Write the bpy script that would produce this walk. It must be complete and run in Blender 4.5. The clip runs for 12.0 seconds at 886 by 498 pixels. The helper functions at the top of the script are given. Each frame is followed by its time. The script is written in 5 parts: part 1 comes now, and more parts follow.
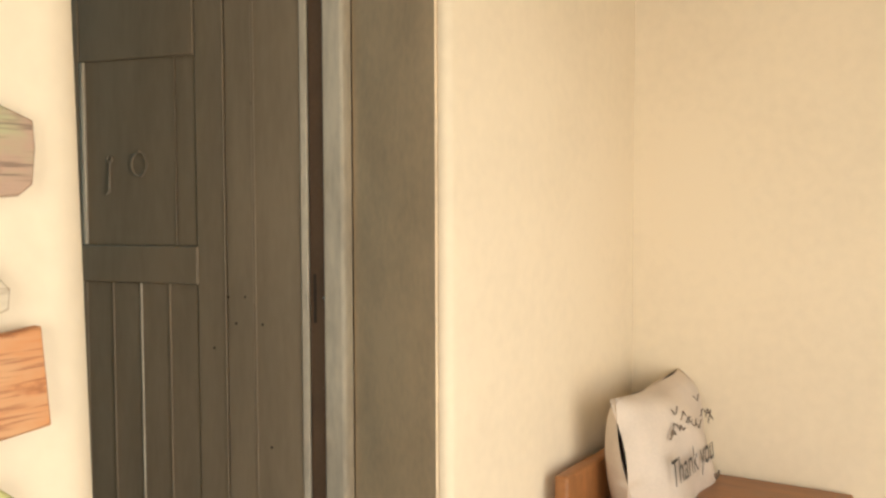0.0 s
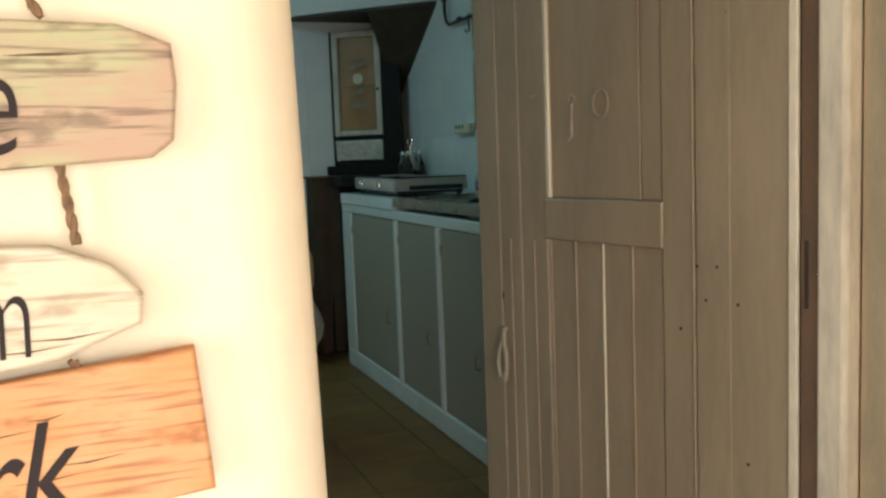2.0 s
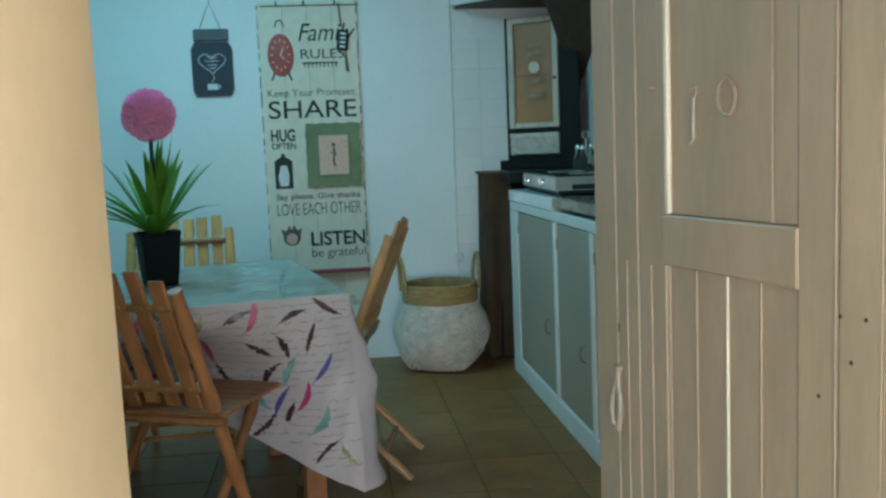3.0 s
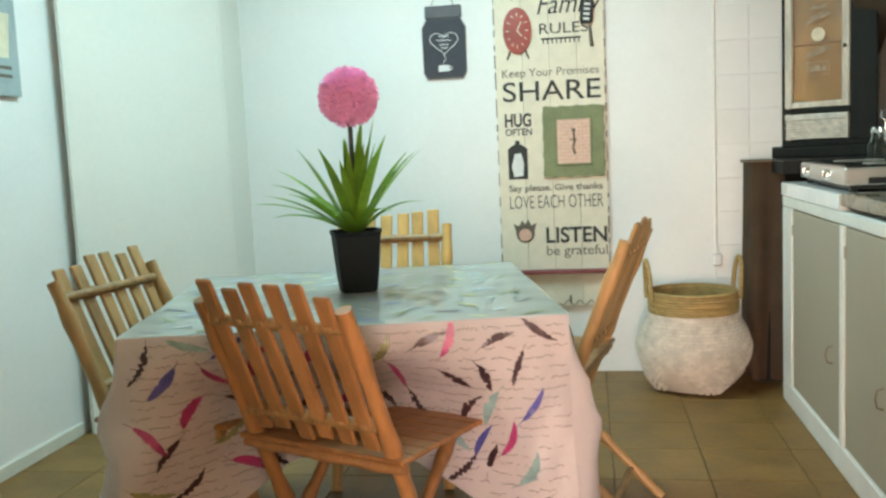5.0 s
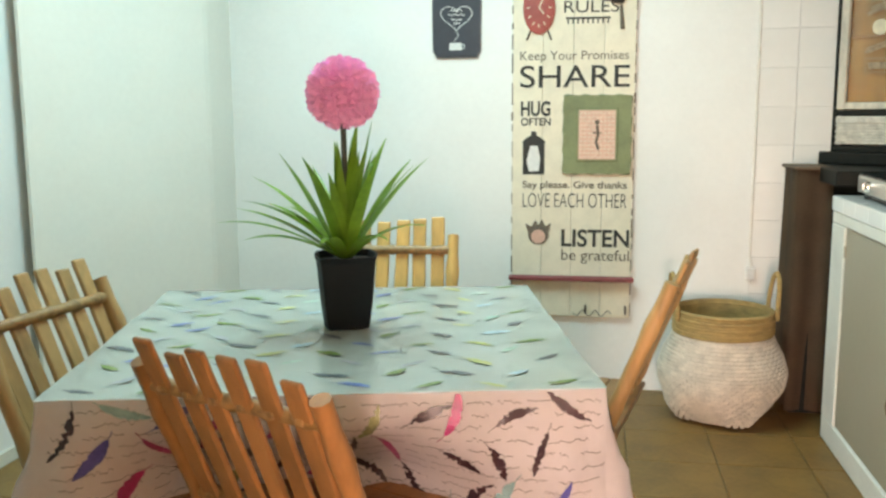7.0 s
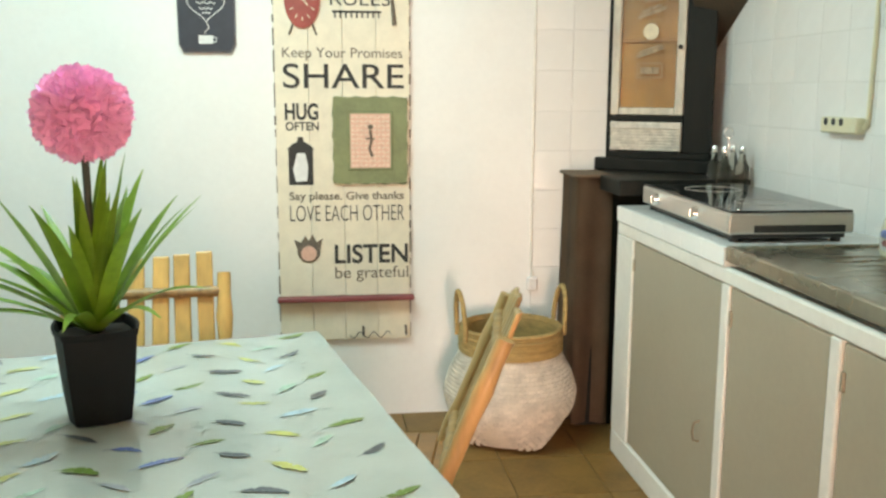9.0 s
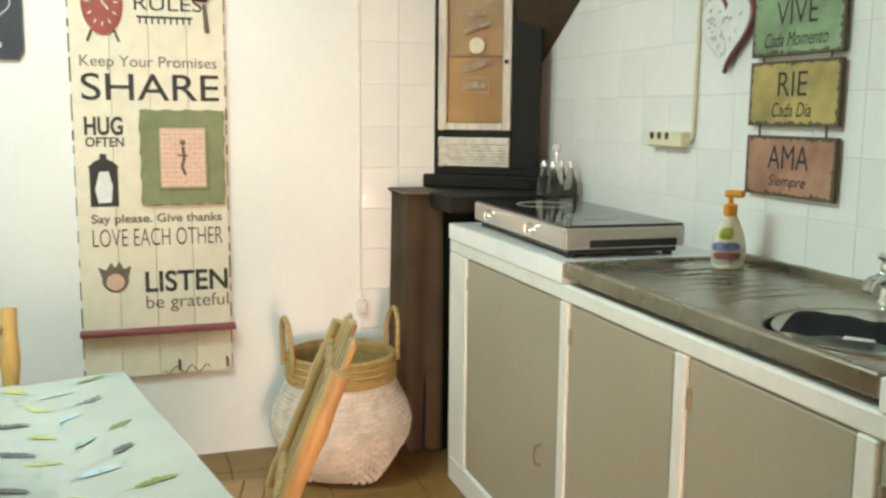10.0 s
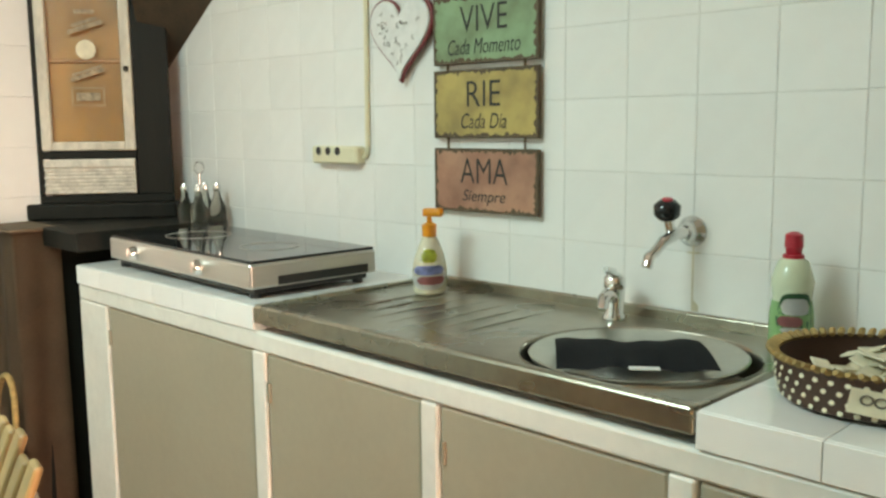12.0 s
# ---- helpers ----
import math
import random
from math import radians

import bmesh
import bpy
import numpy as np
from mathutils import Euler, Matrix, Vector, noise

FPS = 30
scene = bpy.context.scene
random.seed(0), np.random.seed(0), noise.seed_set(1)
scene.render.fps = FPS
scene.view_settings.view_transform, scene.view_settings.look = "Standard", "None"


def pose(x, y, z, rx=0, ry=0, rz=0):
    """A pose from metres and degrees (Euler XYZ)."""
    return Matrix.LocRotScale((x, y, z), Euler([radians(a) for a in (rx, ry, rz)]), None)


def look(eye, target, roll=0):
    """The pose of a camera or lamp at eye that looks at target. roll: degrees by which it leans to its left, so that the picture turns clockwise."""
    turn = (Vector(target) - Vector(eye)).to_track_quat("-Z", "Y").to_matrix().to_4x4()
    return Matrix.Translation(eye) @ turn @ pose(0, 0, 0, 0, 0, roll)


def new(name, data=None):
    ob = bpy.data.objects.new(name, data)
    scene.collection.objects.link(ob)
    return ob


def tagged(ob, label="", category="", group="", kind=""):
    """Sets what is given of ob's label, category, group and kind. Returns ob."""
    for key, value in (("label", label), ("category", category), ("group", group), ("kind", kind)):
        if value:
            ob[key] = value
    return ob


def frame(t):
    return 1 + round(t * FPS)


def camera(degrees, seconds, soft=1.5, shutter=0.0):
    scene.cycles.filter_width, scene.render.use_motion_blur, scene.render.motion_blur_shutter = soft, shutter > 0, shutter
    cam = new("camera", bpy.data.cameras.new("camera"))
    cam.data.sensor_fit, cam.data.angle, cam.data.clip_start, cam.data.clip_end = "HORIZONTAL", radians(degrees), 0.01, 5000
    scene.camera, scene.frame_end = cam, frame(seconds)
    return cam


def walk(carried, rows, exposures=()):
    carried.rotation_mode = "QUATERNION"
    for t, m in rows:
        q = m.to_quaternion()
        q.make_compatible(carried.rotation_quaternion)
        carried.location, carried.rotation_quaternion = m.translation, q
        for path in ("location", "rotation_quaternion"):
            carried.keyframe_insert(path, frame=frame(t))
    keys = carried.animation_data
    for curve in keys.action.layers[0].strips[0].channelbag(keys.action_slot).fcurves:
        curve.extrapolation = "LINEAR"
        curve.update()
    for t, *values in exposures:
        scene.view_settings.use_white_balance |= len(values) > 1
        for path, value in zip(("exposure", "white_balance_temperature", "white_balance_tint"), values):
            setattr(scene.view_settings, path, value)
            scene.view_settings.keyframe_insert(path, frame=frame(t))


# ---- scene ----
cam = camera(52.0, 12.0, soft=2.6)
PATH = [
    (0, (-0.67, -1.788, 1.076), (1.006, -0.702, 0.973), -0.2),
    (0.5, (-0.583, -1.774, 1.068), (0.888, -0.423, 0.963), 0.0),
    (1, (-0.447, -1.8, 1.073), (0.716, -0.18, 0.918), -1.2),
    (1.5, (-0.309, -1.714, 1.064), (0.582, 0.069, 0.895), -2.4),
    (2, (-0.202, -1.6, 1.078), (0.508, 0.258, 0.871), -2.2),
    (2.5, (-0.058, -1.59, 1.092), (0.389, 0.348, 0.893), -1.0),
    (3, (0.136, -1.373, 1.103), (0.374, 0.601, 0.887), -2.3),
    (3.2, (0.166, -1.303, 1.103), (0.342, 0.677, 0.883), -2.6),
    (5, (0.226, -0.862, 1.097), (-0.095, 1.1, 0.877), -2.6),
    (5.5, (0.181, -0.764, 1.1), (-0.157, 1.195, 0.874), -2.2),
    (6, (0.163, -0.666, 1.097), (-0.158, 1.295, 0.875), -1.8),
    (6.5, (0.152, -0.552, 1.137), (-0.17, 1.407, 0.893), -1.1),
    (6.7, (0.145, -0.501, 1.179), (-0.182, 1.453, 0.904), -0.5),
    (8.5, (0.049, -0.124, 1.254), (-0.048, 1.844, 0.914), -0.4),
    (9, (-0.009, -0.04, 1.285), (0.244, 1.915, 0.945), 0.2),
    (9.5, (-0.024, 0.033, 1.289), (0.48, 1.941, 0.965), 0.5),
    (10, (0.011, 0.125, 1.26), (0.641, 2.001, 0.967), 0.5),
    (10.5, (0.01, 0.226, 1.26), (0.754, 2.06, 0.971), 0.3),
    (11, (-0.047, 0.308, 1.269), (0.893, 2.049, 0.98), 0.2),
    (11.5, (-0.035, 0.425, 1.266), (1.103, 2.044, 0.981), 0.1),
    (12, (-0.037, 0.534, 1.268), (1.364, 1.936, 0.999), -0.6),
]
walk(cam, [(t, look(eye, target, roll)) for t, eye, target, roll in PATH],
     [(0, 0.55, 6350, 8), (1.5, 0.65, 6350, 8), (2, 1.05, 6250, 10), (2.5, 1.75, 6150, 10), (3.2, 2.05, 5100, 0), (4.8, 3.2, 7600, 29), (6.7, 3.35, 8100, 33), (9, 3.4, 8700, 37), (12, 3.45, 9300, 39)])

# ---- light ----
world = bpy.data.worlds.new("world")
scene.world = world
world.use_nodes = True
wn = world.node_tree
sky = wn.nodes.new("ShaderNodeTexSky")
sky.sky_type, sky.sun_disc, sky.sun_elevation, sky.sun_rotation = "NISHITA", False, radians(35), radians(200)
wn.nodes["Background"].inputs["Strength"].default_value = 0.1
wn.links.new(sky.outputs[0], wn.nodes["Background"].inputs["Color"])


def area_lamp(name, m, power, size, size_y, color):
    data = bpy.data.lights.new(name, "AREA")
    data.energy, data.shape, data.size, data.size_y, data.color = power, "RECTANGLE", size, size_y, color
    ob = new(name, data)
    ob.matrix_world = m
    return ob


# added daylight lamps in two assumed, unseen hall openings behind and beside the walker
area_lamp("hall_added_light_1", look((-2.55, -2.60, 1.0), (0.3, -0.9, 0.7)), 32, 1.3, 1.5, (1.0, 0.95, 0.84))
area_lamp("hall_added_light_2", look((-0.05, -2.64, 0.70), (0.0, -0.96, 0.40)), 17, 1.5, 1.3, (1.0, 0.95, 0.88))
# cool lamp on the kitchen ceiling
area_lamp("kitchen_ceiling_light", look((-0.50, 2.05, 2.455), (-0.50, 2.05, 0)), 5.0, 0.9, 0.9, (0.46, 1.0, 1.11))


# ---- materials ----
def material(name, base, rough=0.6, metal=0.0, var=0.06, scale=6.0, grain=60.0, bump=0.15, tint=None, stretch=(1, 1, 1),
             island=0.0, coat=0.0, spec=0.5, depth=0.004):
    """A surface with blotches at one scale, grain at a finer one and relief."""
    mat = bpy.data.materials.new(name)
    mat.use_nodes = True
    n, l = mat.node_tree.nodes, mat.node_tree.links
    b = n["Principled BSDF"]
    b.inputs["Roughness"].default_value, b.inputs["Metallic"].default_value = rough, metal
    b.inputs["Coat Weight"].default_value, b.inputs["Specular IOR Level"].default_value = coat, spec
    co = n.new("ShaderNodeTexCoord")
    mp = n.new("ShaderNodeMapping")
    mp.inputs["Scale"].default_value = stretch
    l.new(co.outputs["Object"], mp.inputs["Vector"])
    big, fine = n.new("ShaderNodeTexNoise"), n.new("ShaderNodeTexNoise")
    big.inputs["Scale"].default_value, big.inputs["Detail"].default_value = scale, 4
    fine.inputs["Scale"].default_value, fine.inputs["Detail"].default_value = grain, 3
    l.new(mp.outputs[0], big.inputs["Vector"])
    l.new(mp.outputs[0], fine.inputs["Vector"])
    ramp = n.new("ShaderNodeValToRGB")
    dark = tint or tuple(c * (1 - 3.2 * var) for c in base)
    ramp.color_ramp.elements[0].color, ramp.color_ramp.elements[1].color = (*dark, 1), (*base, 1)
    ramp.color_ramp.elements[0].position, ramp.color_ramp.elements[1].position = 0.28, 0.62
    mix = n.new("ShaderNodeMath")
    mix.operation = "MULTIPLY_ADD"
    mix.inputs[1].default_value = 0.35
    l.new(fine.outputs["Fac"], mix.inputs[0])
    sub = n.new("ShaderNodeMath")
    sub.operation = "MULTIPLY_ADD"
    sub.inputs[1].default_value, sub.inputs[2].default_value = 0.75, -0.05
    l.new(big.outputs["Fac"], sub.inputs[0])
    l.new(sub.outputs[0], mix.inputs[2])
    l.new(mix.outputs[0], ramp.inputs["Fac"])
    color = ramp.outputs["Color"]
    if island:
        info = n.new("ShaderNodeObjectInfo")
        geo = n.new("ShaderNodeNewGeometry")
        add = n.new("ShaderNodeMath")
        add.operation = "ADD"
        l.new(info.outputs["Random"], add.inputs[0])
        l.new(geo.outputs["Random Per Island"], add.inputs[1])
        fr = n.new("ShaderNodeMath")
        fr.operation = "FRACT"
        l.new(add.outputs[0], fr.inputs[0])
        hsv = n.new("ShaderNodeHueSaturation")
        val = n.new("ShaderNodeMath")
        val.operation = "MULTIPLY_ADD"
        val.inputs[1].default_value, val.inputs[2].default_value = 2 * island, 1 - island
        l.new(fr.outputs[0], val.inputs[0])
        l.new(val.outputs[0], hsv.inputs["Value"])
        l.new(color, hsv.inputs["Color"])
        color = hsv.outputs["Color"]
    l.new(color, b.inputs["Base Color"])
    bp = n.new("ShaderNodeBump")
    bp.inputs["Strength"].default_value, bp.inputs["Distance"].default_value = bump, depth
    l.new(mix.outputs[0], bp.inputs["Height"])
    l.new(bp.outputs[0], b.inputs["Normal"])
    rr = n.new("ShaderNodeMath")
    rr.operation = "MULTIPLY_ADD"
    rr.inputs[1].default_value, rr.inputs[2].default_value = 0.25 * rough, rough * 0.87
    l.new(big.outputs["Fac"], rr.inputs[0])
    l.new(rr.outputs[0], b.inputs["Roughness"])
    return mat


M_white = material("white_plaster", (0.80, 0.81, 0.79), 0.75, var=0.02, scale=2.5, grain=45, bump=0.25)
M_cream = material("cream_plaster", (0.80, 0.79, 0.73), 0.7, var=0.02, scale=2, grain=40, bump=0.2)
M_hall = material("hall_plaster", (0.80, 0.68, 0.50), 0.8, var=0.03, scale=2.5, grain=40, bump=0.3)
M_reveal = material("reveal_plaster", (0.76, 0.60, 0.40), 0.65, var=0.08, scale=5, grain=50, bump=0.3)
M_ceil = material("ceiling_paint", (0.82, 0.82, 0.80), 0.8, var=0.02, scale=3, grain=60)
M_grout = material("tile_grout", (0.74, 0.73, 0.69), 0.9, var=0.08, scale=8, grain=80)
M_tile = material("white_glazed_tile", (0.82, 0.815, 0.79), 0.12, var=0.015, scale=3, grain=25, bump=0.05, island=0.03)
M_floor = material("brown_floor_tile", (0.27, 0.137, 0.042), 0.45, spec=0.3, var=0.14, scale=5, grain=60, bump=0.12, island=0.06)
M_floorgrout = material("floor_grout", (0.17, 0.10, 0.04), 0.7, var=0.1, scale=8)
# unseen floor, made lighter so that it bounces light onto the lower door
M_hallfloor = material("hall_bounce_floor", (0.46, 0.35, 0.24), 0.5, var=0.1, scale=5)
M_door = material("taupe_door_paint", (0.37, 0.295, 0.205), 0.42, var=0.07, scale=4, grain=30, bump=0.2, stretch=(3, 3, 0.6))
M_frame = material("cream_frame_paint", (0.80, 0.72, 0.58), 0.45, var=0.1, scale=5, grain=40, bump=0.3, stretch=(2, 2, 0.6))
M_iron = material("painted_iron", (0.36, 0.30, 0.22), 0.4, var=0.08, scale=30, grain=150)
M_darkiron = material("dark_iron", (0.05, 0.035, 0.025), 0.5, var=0.1, scale=30)
M_ctr = material("white_counter_paint", (0.76, 0.74, 0.68), 0.5, var=0.04, scale=5, grain=40, bump=0.25)
M_panel = material("beige_panel_paint", (0.37, 0.32, 0.24), 0.5, var=0.03, scale=3, grain=60)
M_bow = material("worn_bow_metal", (0.30, 0.22, 0.15), 0.4, 0.3, var=0.1, scale=20)
M_lid = material("brushed_lid_steel", (0.56, 0.56, 0.50), 0.32, 0.95, var=0.05, scale=8, grain=60, bump=0.05)
M_steel = material("stained_steel", (0.42, 0.385, 0.315), 0.28, 0.95, var=0.09, scale=7, grain=40, bump=0.08)
M_chrome = material("chrome", (0.75, 0.75, 0.74), 0.08, 1.0, var=0.02)
M_alu = material("brushed_aluminium", (0.62, 0.60, 0.56), 0.35, 0.9, var=0.04, scale=5, grain=90, stretch=(1, 0.1, 8))
M_black = material("black_plastic", (0.02, 0.02, 0.02), 0.4, var=0.1, scale=10)
M_blackglass = material("black_glass", (0.012, 0.012, 0.013), 0.06, var=0.05, scale=3, bump=0.0)
M_bamboo = material("honey_bamboo", (0.39, 0.175, 0.065), 0.45, var=0.17, scale=9, grain=60, bump=0.25, stretch=(1, 1, 0.25), island=0.16)
M_bamboo_pale = material("pale_bamboo", (0.60, 0.34, 0.11), 0.4, var=0.14, scale=9, grain=60, bump=0.25, stretch=(1, 1, 0.25), island=0.14)
M_bamboo_tan = material("tan_bamboo", (0.44, 0.25, 0.10), 0.45, var=0.17, scale=9, grain=60, bump=0.25, stretch=(1, 1, 0.25), island=0.14)
M_seat = material("brown_bamboo_seat", (0.36, 0.15, 0.05), 0.4, var=0.15, scale=9, grain=60, bump=0.25, stretch=(4, 0.5, 1), island=0.12)
M_cane = material("cane_binding", (0.36, 0.19, 0.07), 0.5, var=0.15, scale=60)
M_cloth = material("pink_script_oilcloth", (0.85, 0.775, 0.785), 0.45, var=0.025, scale=4, grain=70, bump=0.12)
# cloth's top coloured paler and mint for the light that falls on it
M_clothtop = material("mint_lit_oilcloth", (0.80, 0.87, 0.81), 0.2, var=0.02, scale=4, grain=70, bump=0.08, coat=0.6)
M_pot = material("black_pot_plastic", (0.007, 0.010, 0.012), 0.6, spec=0.2, var=0.1, scale=12)
M_leaf = material("green_plastic_leaf", (0.24, 0.46, 0.05), 0.38, var=0.13, scale=14, grain=60, island=0.2)
M_stem = material("dark_stem", (0.03, 0.035, 0.02), 0.5, var=0.1)
M_pink = material("pink_plastic_petal", (1.0, 0.47, 0.74), 0.9, var=0.03, scale=20, island=0.06, spec=0.1)
M_soil = material("dark_soil", (0.03, 0.022, 0.015), 0.9, var=0.2, scale=40, bump=0.8)
M_board = material("aged_cream_board", (0.76, 0.69, 0.55), 0.6, var=0.035, scale=9, grain=50, stretch=(2, 2, 0.4), island=0.03)
M_ink = material("black_print", (0.035, 0.033, 0.03), 0.7, var=0.1, scale=30)
M_ink2 = material("brown_print", (0.16, 0.12, 0.09), 0.7, var=0.1, scale=30)
M_red = material("faded_red_paint", (0.45, 0.085, 0.07), 0.55, var=0.1, scale=18)
M_redrail = material("dark_red_rail", (0.28, 0.05, 0.055), 0.5, var=0.1, scale=18)
M_green = material("sage_green_paint", (0.20, 0.235, 0.115), 0.6, var=0.09, scale=12)
M_pinkpaper = material("pink_patterned_paper", (0.72, 0.43, 0.34), 0.7, var=0.05, scale=60)
M_chalk = material("chalk_white", (0.75, 0.75, 0.73), 0.8, var=0.05, scale=40)
M_slate = material("chalkboard_blue_black", (0.035, 0.04, 0.055), 0.6, var=0.1, scale=14)
M_slatetop = material("jar_lid_grey", (0.12, 0.12, 0.13), 0.6, var=0.1, scale=14)
M_rope = material("jute_rope", (0.23, 0.13, 0.065), 0.9, var=0.2, scale=80, bump=0.6)
M_basket = material("white_woven_seagrass", (0.72, 0.64, 0.55), 0.8, var=0.08, scale=22, grain=120, bump=0.6, island=0.10)
M_straw = material("natural_seagrass", (0.46, 0.29, 0.11), 0.75, var=0.14, scale=26, grain=130, bump=0.6, stretch=(1, 1, 3))
# also colours the strip that paints the hinge gap's shade
M_curtain_gap = material("brown_curtain_and_gap_shade", (0.17, 0.105, 0.065), 0.85, var=0.1, scale=9, grain=160, bump=0.3)
M_darkwood = material("black_stained_wood", (0.013, 0.012, 0.009), 0.6, var=0.15, scale=8, grain=60, stretch=(3, 3, 0.5), spec=0.25)
M_whitewood = material("distressed_white_wood", (0.70, 0.64, 0.54), 0.6, var=0.12, scale=14, grain=60, stretch=(2, 2, 0.6))
M_amber = material("amber_back_board", (0.36, 0.17, 0.05), 0.35, var=0.18, scale=4, grain=30, stretch=(1, 1, 0.6))
M_ivory = material("ivory_plastic", (0.76, 0.70, 0.50), 0.4, var=0.04)
M_lining = material("dark_brown_lining", (0.075, 0.048, 0.03), 0.6, var=0.15, scale=7, grain=60, stretch=(3, 3, 0.6))
M_wicker = material("white_wicker", (0.74, 0.70, 0.62), 0.7, var=0.1, scale=40, grain=140, bump=0.4, island=0.12)
M_tapstreak = material("tap_streak", (0.62, 0.55, 0.40), 0.4, var=0.1, scale=20)
M_orange = material("orange_plastic", (0.90, 0.30, 0.02), 0.35, var=0.04)
M_soap = material("clear_pale_soap", (0.72, 0.68, 0.52), 0.12, var=0.08, scale=12)
M_soapblue = material("blue_label_print", (0.30, 0.36, 0.68), 0.4, var=0.15, scale=60)
M_limebadge = material("yellow_green_label", (0.58, 0.62, 0.08), 0.4, var=0.15, scale=60)
M_dish = material("pale_clear_bottle", (0.60, 0.68, 0.50), 0.12, var=0.05)
M_dishgreen = material("green_soap_liquid", (0.20, 0.46, 0.20), 0.12, var=0.05)
M_redlabel = material("red_label_print", (0.60, 0.20, 0.20), 0.4, var=0.1, scale=25)
M_dishlabel = material("dark_green_label", (0.03, 0.16, 0.07), 0.35, var=0.1, scale=18)
M_redcap = material("red_cap_plastic", (0.62, 0.03, 0.05), 0.3, var=0.05)
M_brownbox = material("dotted_brown_paper", (0.075, 0.03, 0.018), 0.5, var=0.08)
M_cream2 = material("cream_paper", (0.78, 0.70, 0.52), 0.6, var=0.08, scale=20)
M_towel = material("black_kitchen_cloth", (0.016, 0.018, 0.022), 0.9, var=0.15, scale=20, grain=220, bump=0.5)


def weathered(name, base, patch, dark):
    """Driftwood: long grain, patches of another colour, dark cracks and knots."""
    mat = material(name, base, 0.75, var=0.1, scale=14, grain=55, stretch=(0.5, 4, 3), bump=0.5, tint=patch)
    n, l = mat.node_tree.nodes, mat.node_tree.links
    b = n["Principled BSDF"]
    color = b.inputs["Base Color"].links[0].from_socket
    co = n.new("ShaderNodeTexCoord")
    for scale, stretch, lo, hi, amount, col in ((11.0, (1, 1.6, 1), 0.46, 0.60, 0.85, patch), (95.0, (0.12, 2.4, 1), 0.54, 0.66, 0.6, dark), (32.0, (0.8, 1.6, 1), 0.57, 0.68, 0.55, dark)):
        mp, no, rg, mx = n.new("ShaderNodeMapping"), n.new("ShaderNodeTexNoise"), n.new("ShaderNodeMapRange"), n.new("ShaderNodeMix")
        mp.inputs["Scale"].default_value, no.inputs["Scale"].default_value, no.inputs["Detail"].default_value = stretch, scale, 5
        l.new(co.outputs["Object"], mp.inputs["Vector"])
        l.new(mp.outputs[0], no.inputs["Vector"])
        l.new(no.outputs["Fac"], rg.inputs["Value"])
        rg.inputs["From Min"].default_value, rg.inputs["From Max"].default_value, rg.inputs["To Max"].default_value = lo, hi, amount
        mx.data_type = "RGBA"
        l.new(rg.outputs[0], mx.inputs[0])
        l.new(color, mx.inputs[6])
        mx.inputs[7].default_value = (*col, 1)
        color = mx.outputs[2]
    l.new(color, b.inputs["Base Color"])
    return mat


M_mint = weathered("weathered_green_board", (0.38, 0.36, 0.20), (0.42, 0.27, 0.19), (0.09, 0.06, 0.04))
M_grey = weathered("weathered_white_board", (0.62, 0.53, 0.41), (0.52, 0.44, 0.30), (0.26, 0.18, 0.11))
M_rust = weathered("weathered_orange_board", (0.54, 0.23, 0.085), (0.56, 0.31, 0.15), (0.20, 0.055, 0.02))
M_lime = weathered("weathered_lime_board", (0.46, 0.42, 0.12), (0.50, 0.47, 0.20), (0.16, 0.13, 0.04))
M_writing = material("purple_black_writing", (0.022, 0.013, 0.012), 0.9, var=0.1)
M_vgreen = material("worn_green_plaque", (0.22, 0.38, 0.22), 0.55, var=0.13, scale=9, grain=30, tint=(0.13, 0.17, 0.09))
M_vyellow = material("worn_yellow_plaque", (0.52, 0.38, 0.13), 0.55, var=0.13, scale=9, grain=30, tint=(0.27, 0.18, 0.07))
M_vred = material("worn_red_plaque", (0.50, 0.24, 0.16), 0.55, var=0.13, scale=9, grain=30, tint=(0.27, 0.10, 0.07))
M_plaqueedge = material("brown_plaque_edge", (0.13, 0.08, 0.045), 0.6, var=0.12, scale=20)
M_cushion = material("printed_cushion_cloth", (0.66, 0.56, 0.46), 0.85, var=0.05, scale=12, grain=200, bump=0.3)
M_skirting = material("cream_skirting", (0.72, 0.70, 0.62), 0.5, var=0.05)
M_picture = material("blue_grey_picture", (0.34, 0.43, 0.44), 0.5, var=0.1, scale=8)


# ---- mesh helpers ----
def shade(bm, smooth=True, sharp=50):
    if smooth:
        for f in bm.faces:
            f.smooth = True
        for e in bm.edges:
            if len(e.link_faces) == 2:
                turn, (p, q) = e.calc_face_angle(0), sorted(f.calc_area() for f in e.link_faces)
                if turn > radians(sharp) or (turn > radians(12) and q > 5 * p):
                    e.smooth = False


def part(name, bm, mat, parent=None, label="", smooth=True, m=None):
    """Links a bmesh as one mesh object, under a thing or a part when one is given."""
    me = bpy.data.meshes.new(name)
    bmesh.ops.recalc_face_normals(bm, faces=bm.faces[:])
    shade(bm, smooth)
    bm.to_mesh(me)
    bm.free()
    for one in (mat if isinstance(mat, (list, tuple)) else [mat]):
        me.materials.append(one)
    ob = new(name, me)
    if parent:
        ob.parent = parent
    if m is not None:
        ob.matrix_basis = m
    if label:
        tagged(ob, label)
    return ob


def thing(name, label, category, m=None, group=""):
    ob = new(name)
    ob.empty_display_size = 0.1
    if m is not None:
        ob.matrix_basis = m
    return tagged(ob, label, category, group)


def structure(name, bm, mat, label, category, smooth=False):
    return tagged(part(name, bm, mat, None, "", smooth), label, category, kind="structure")


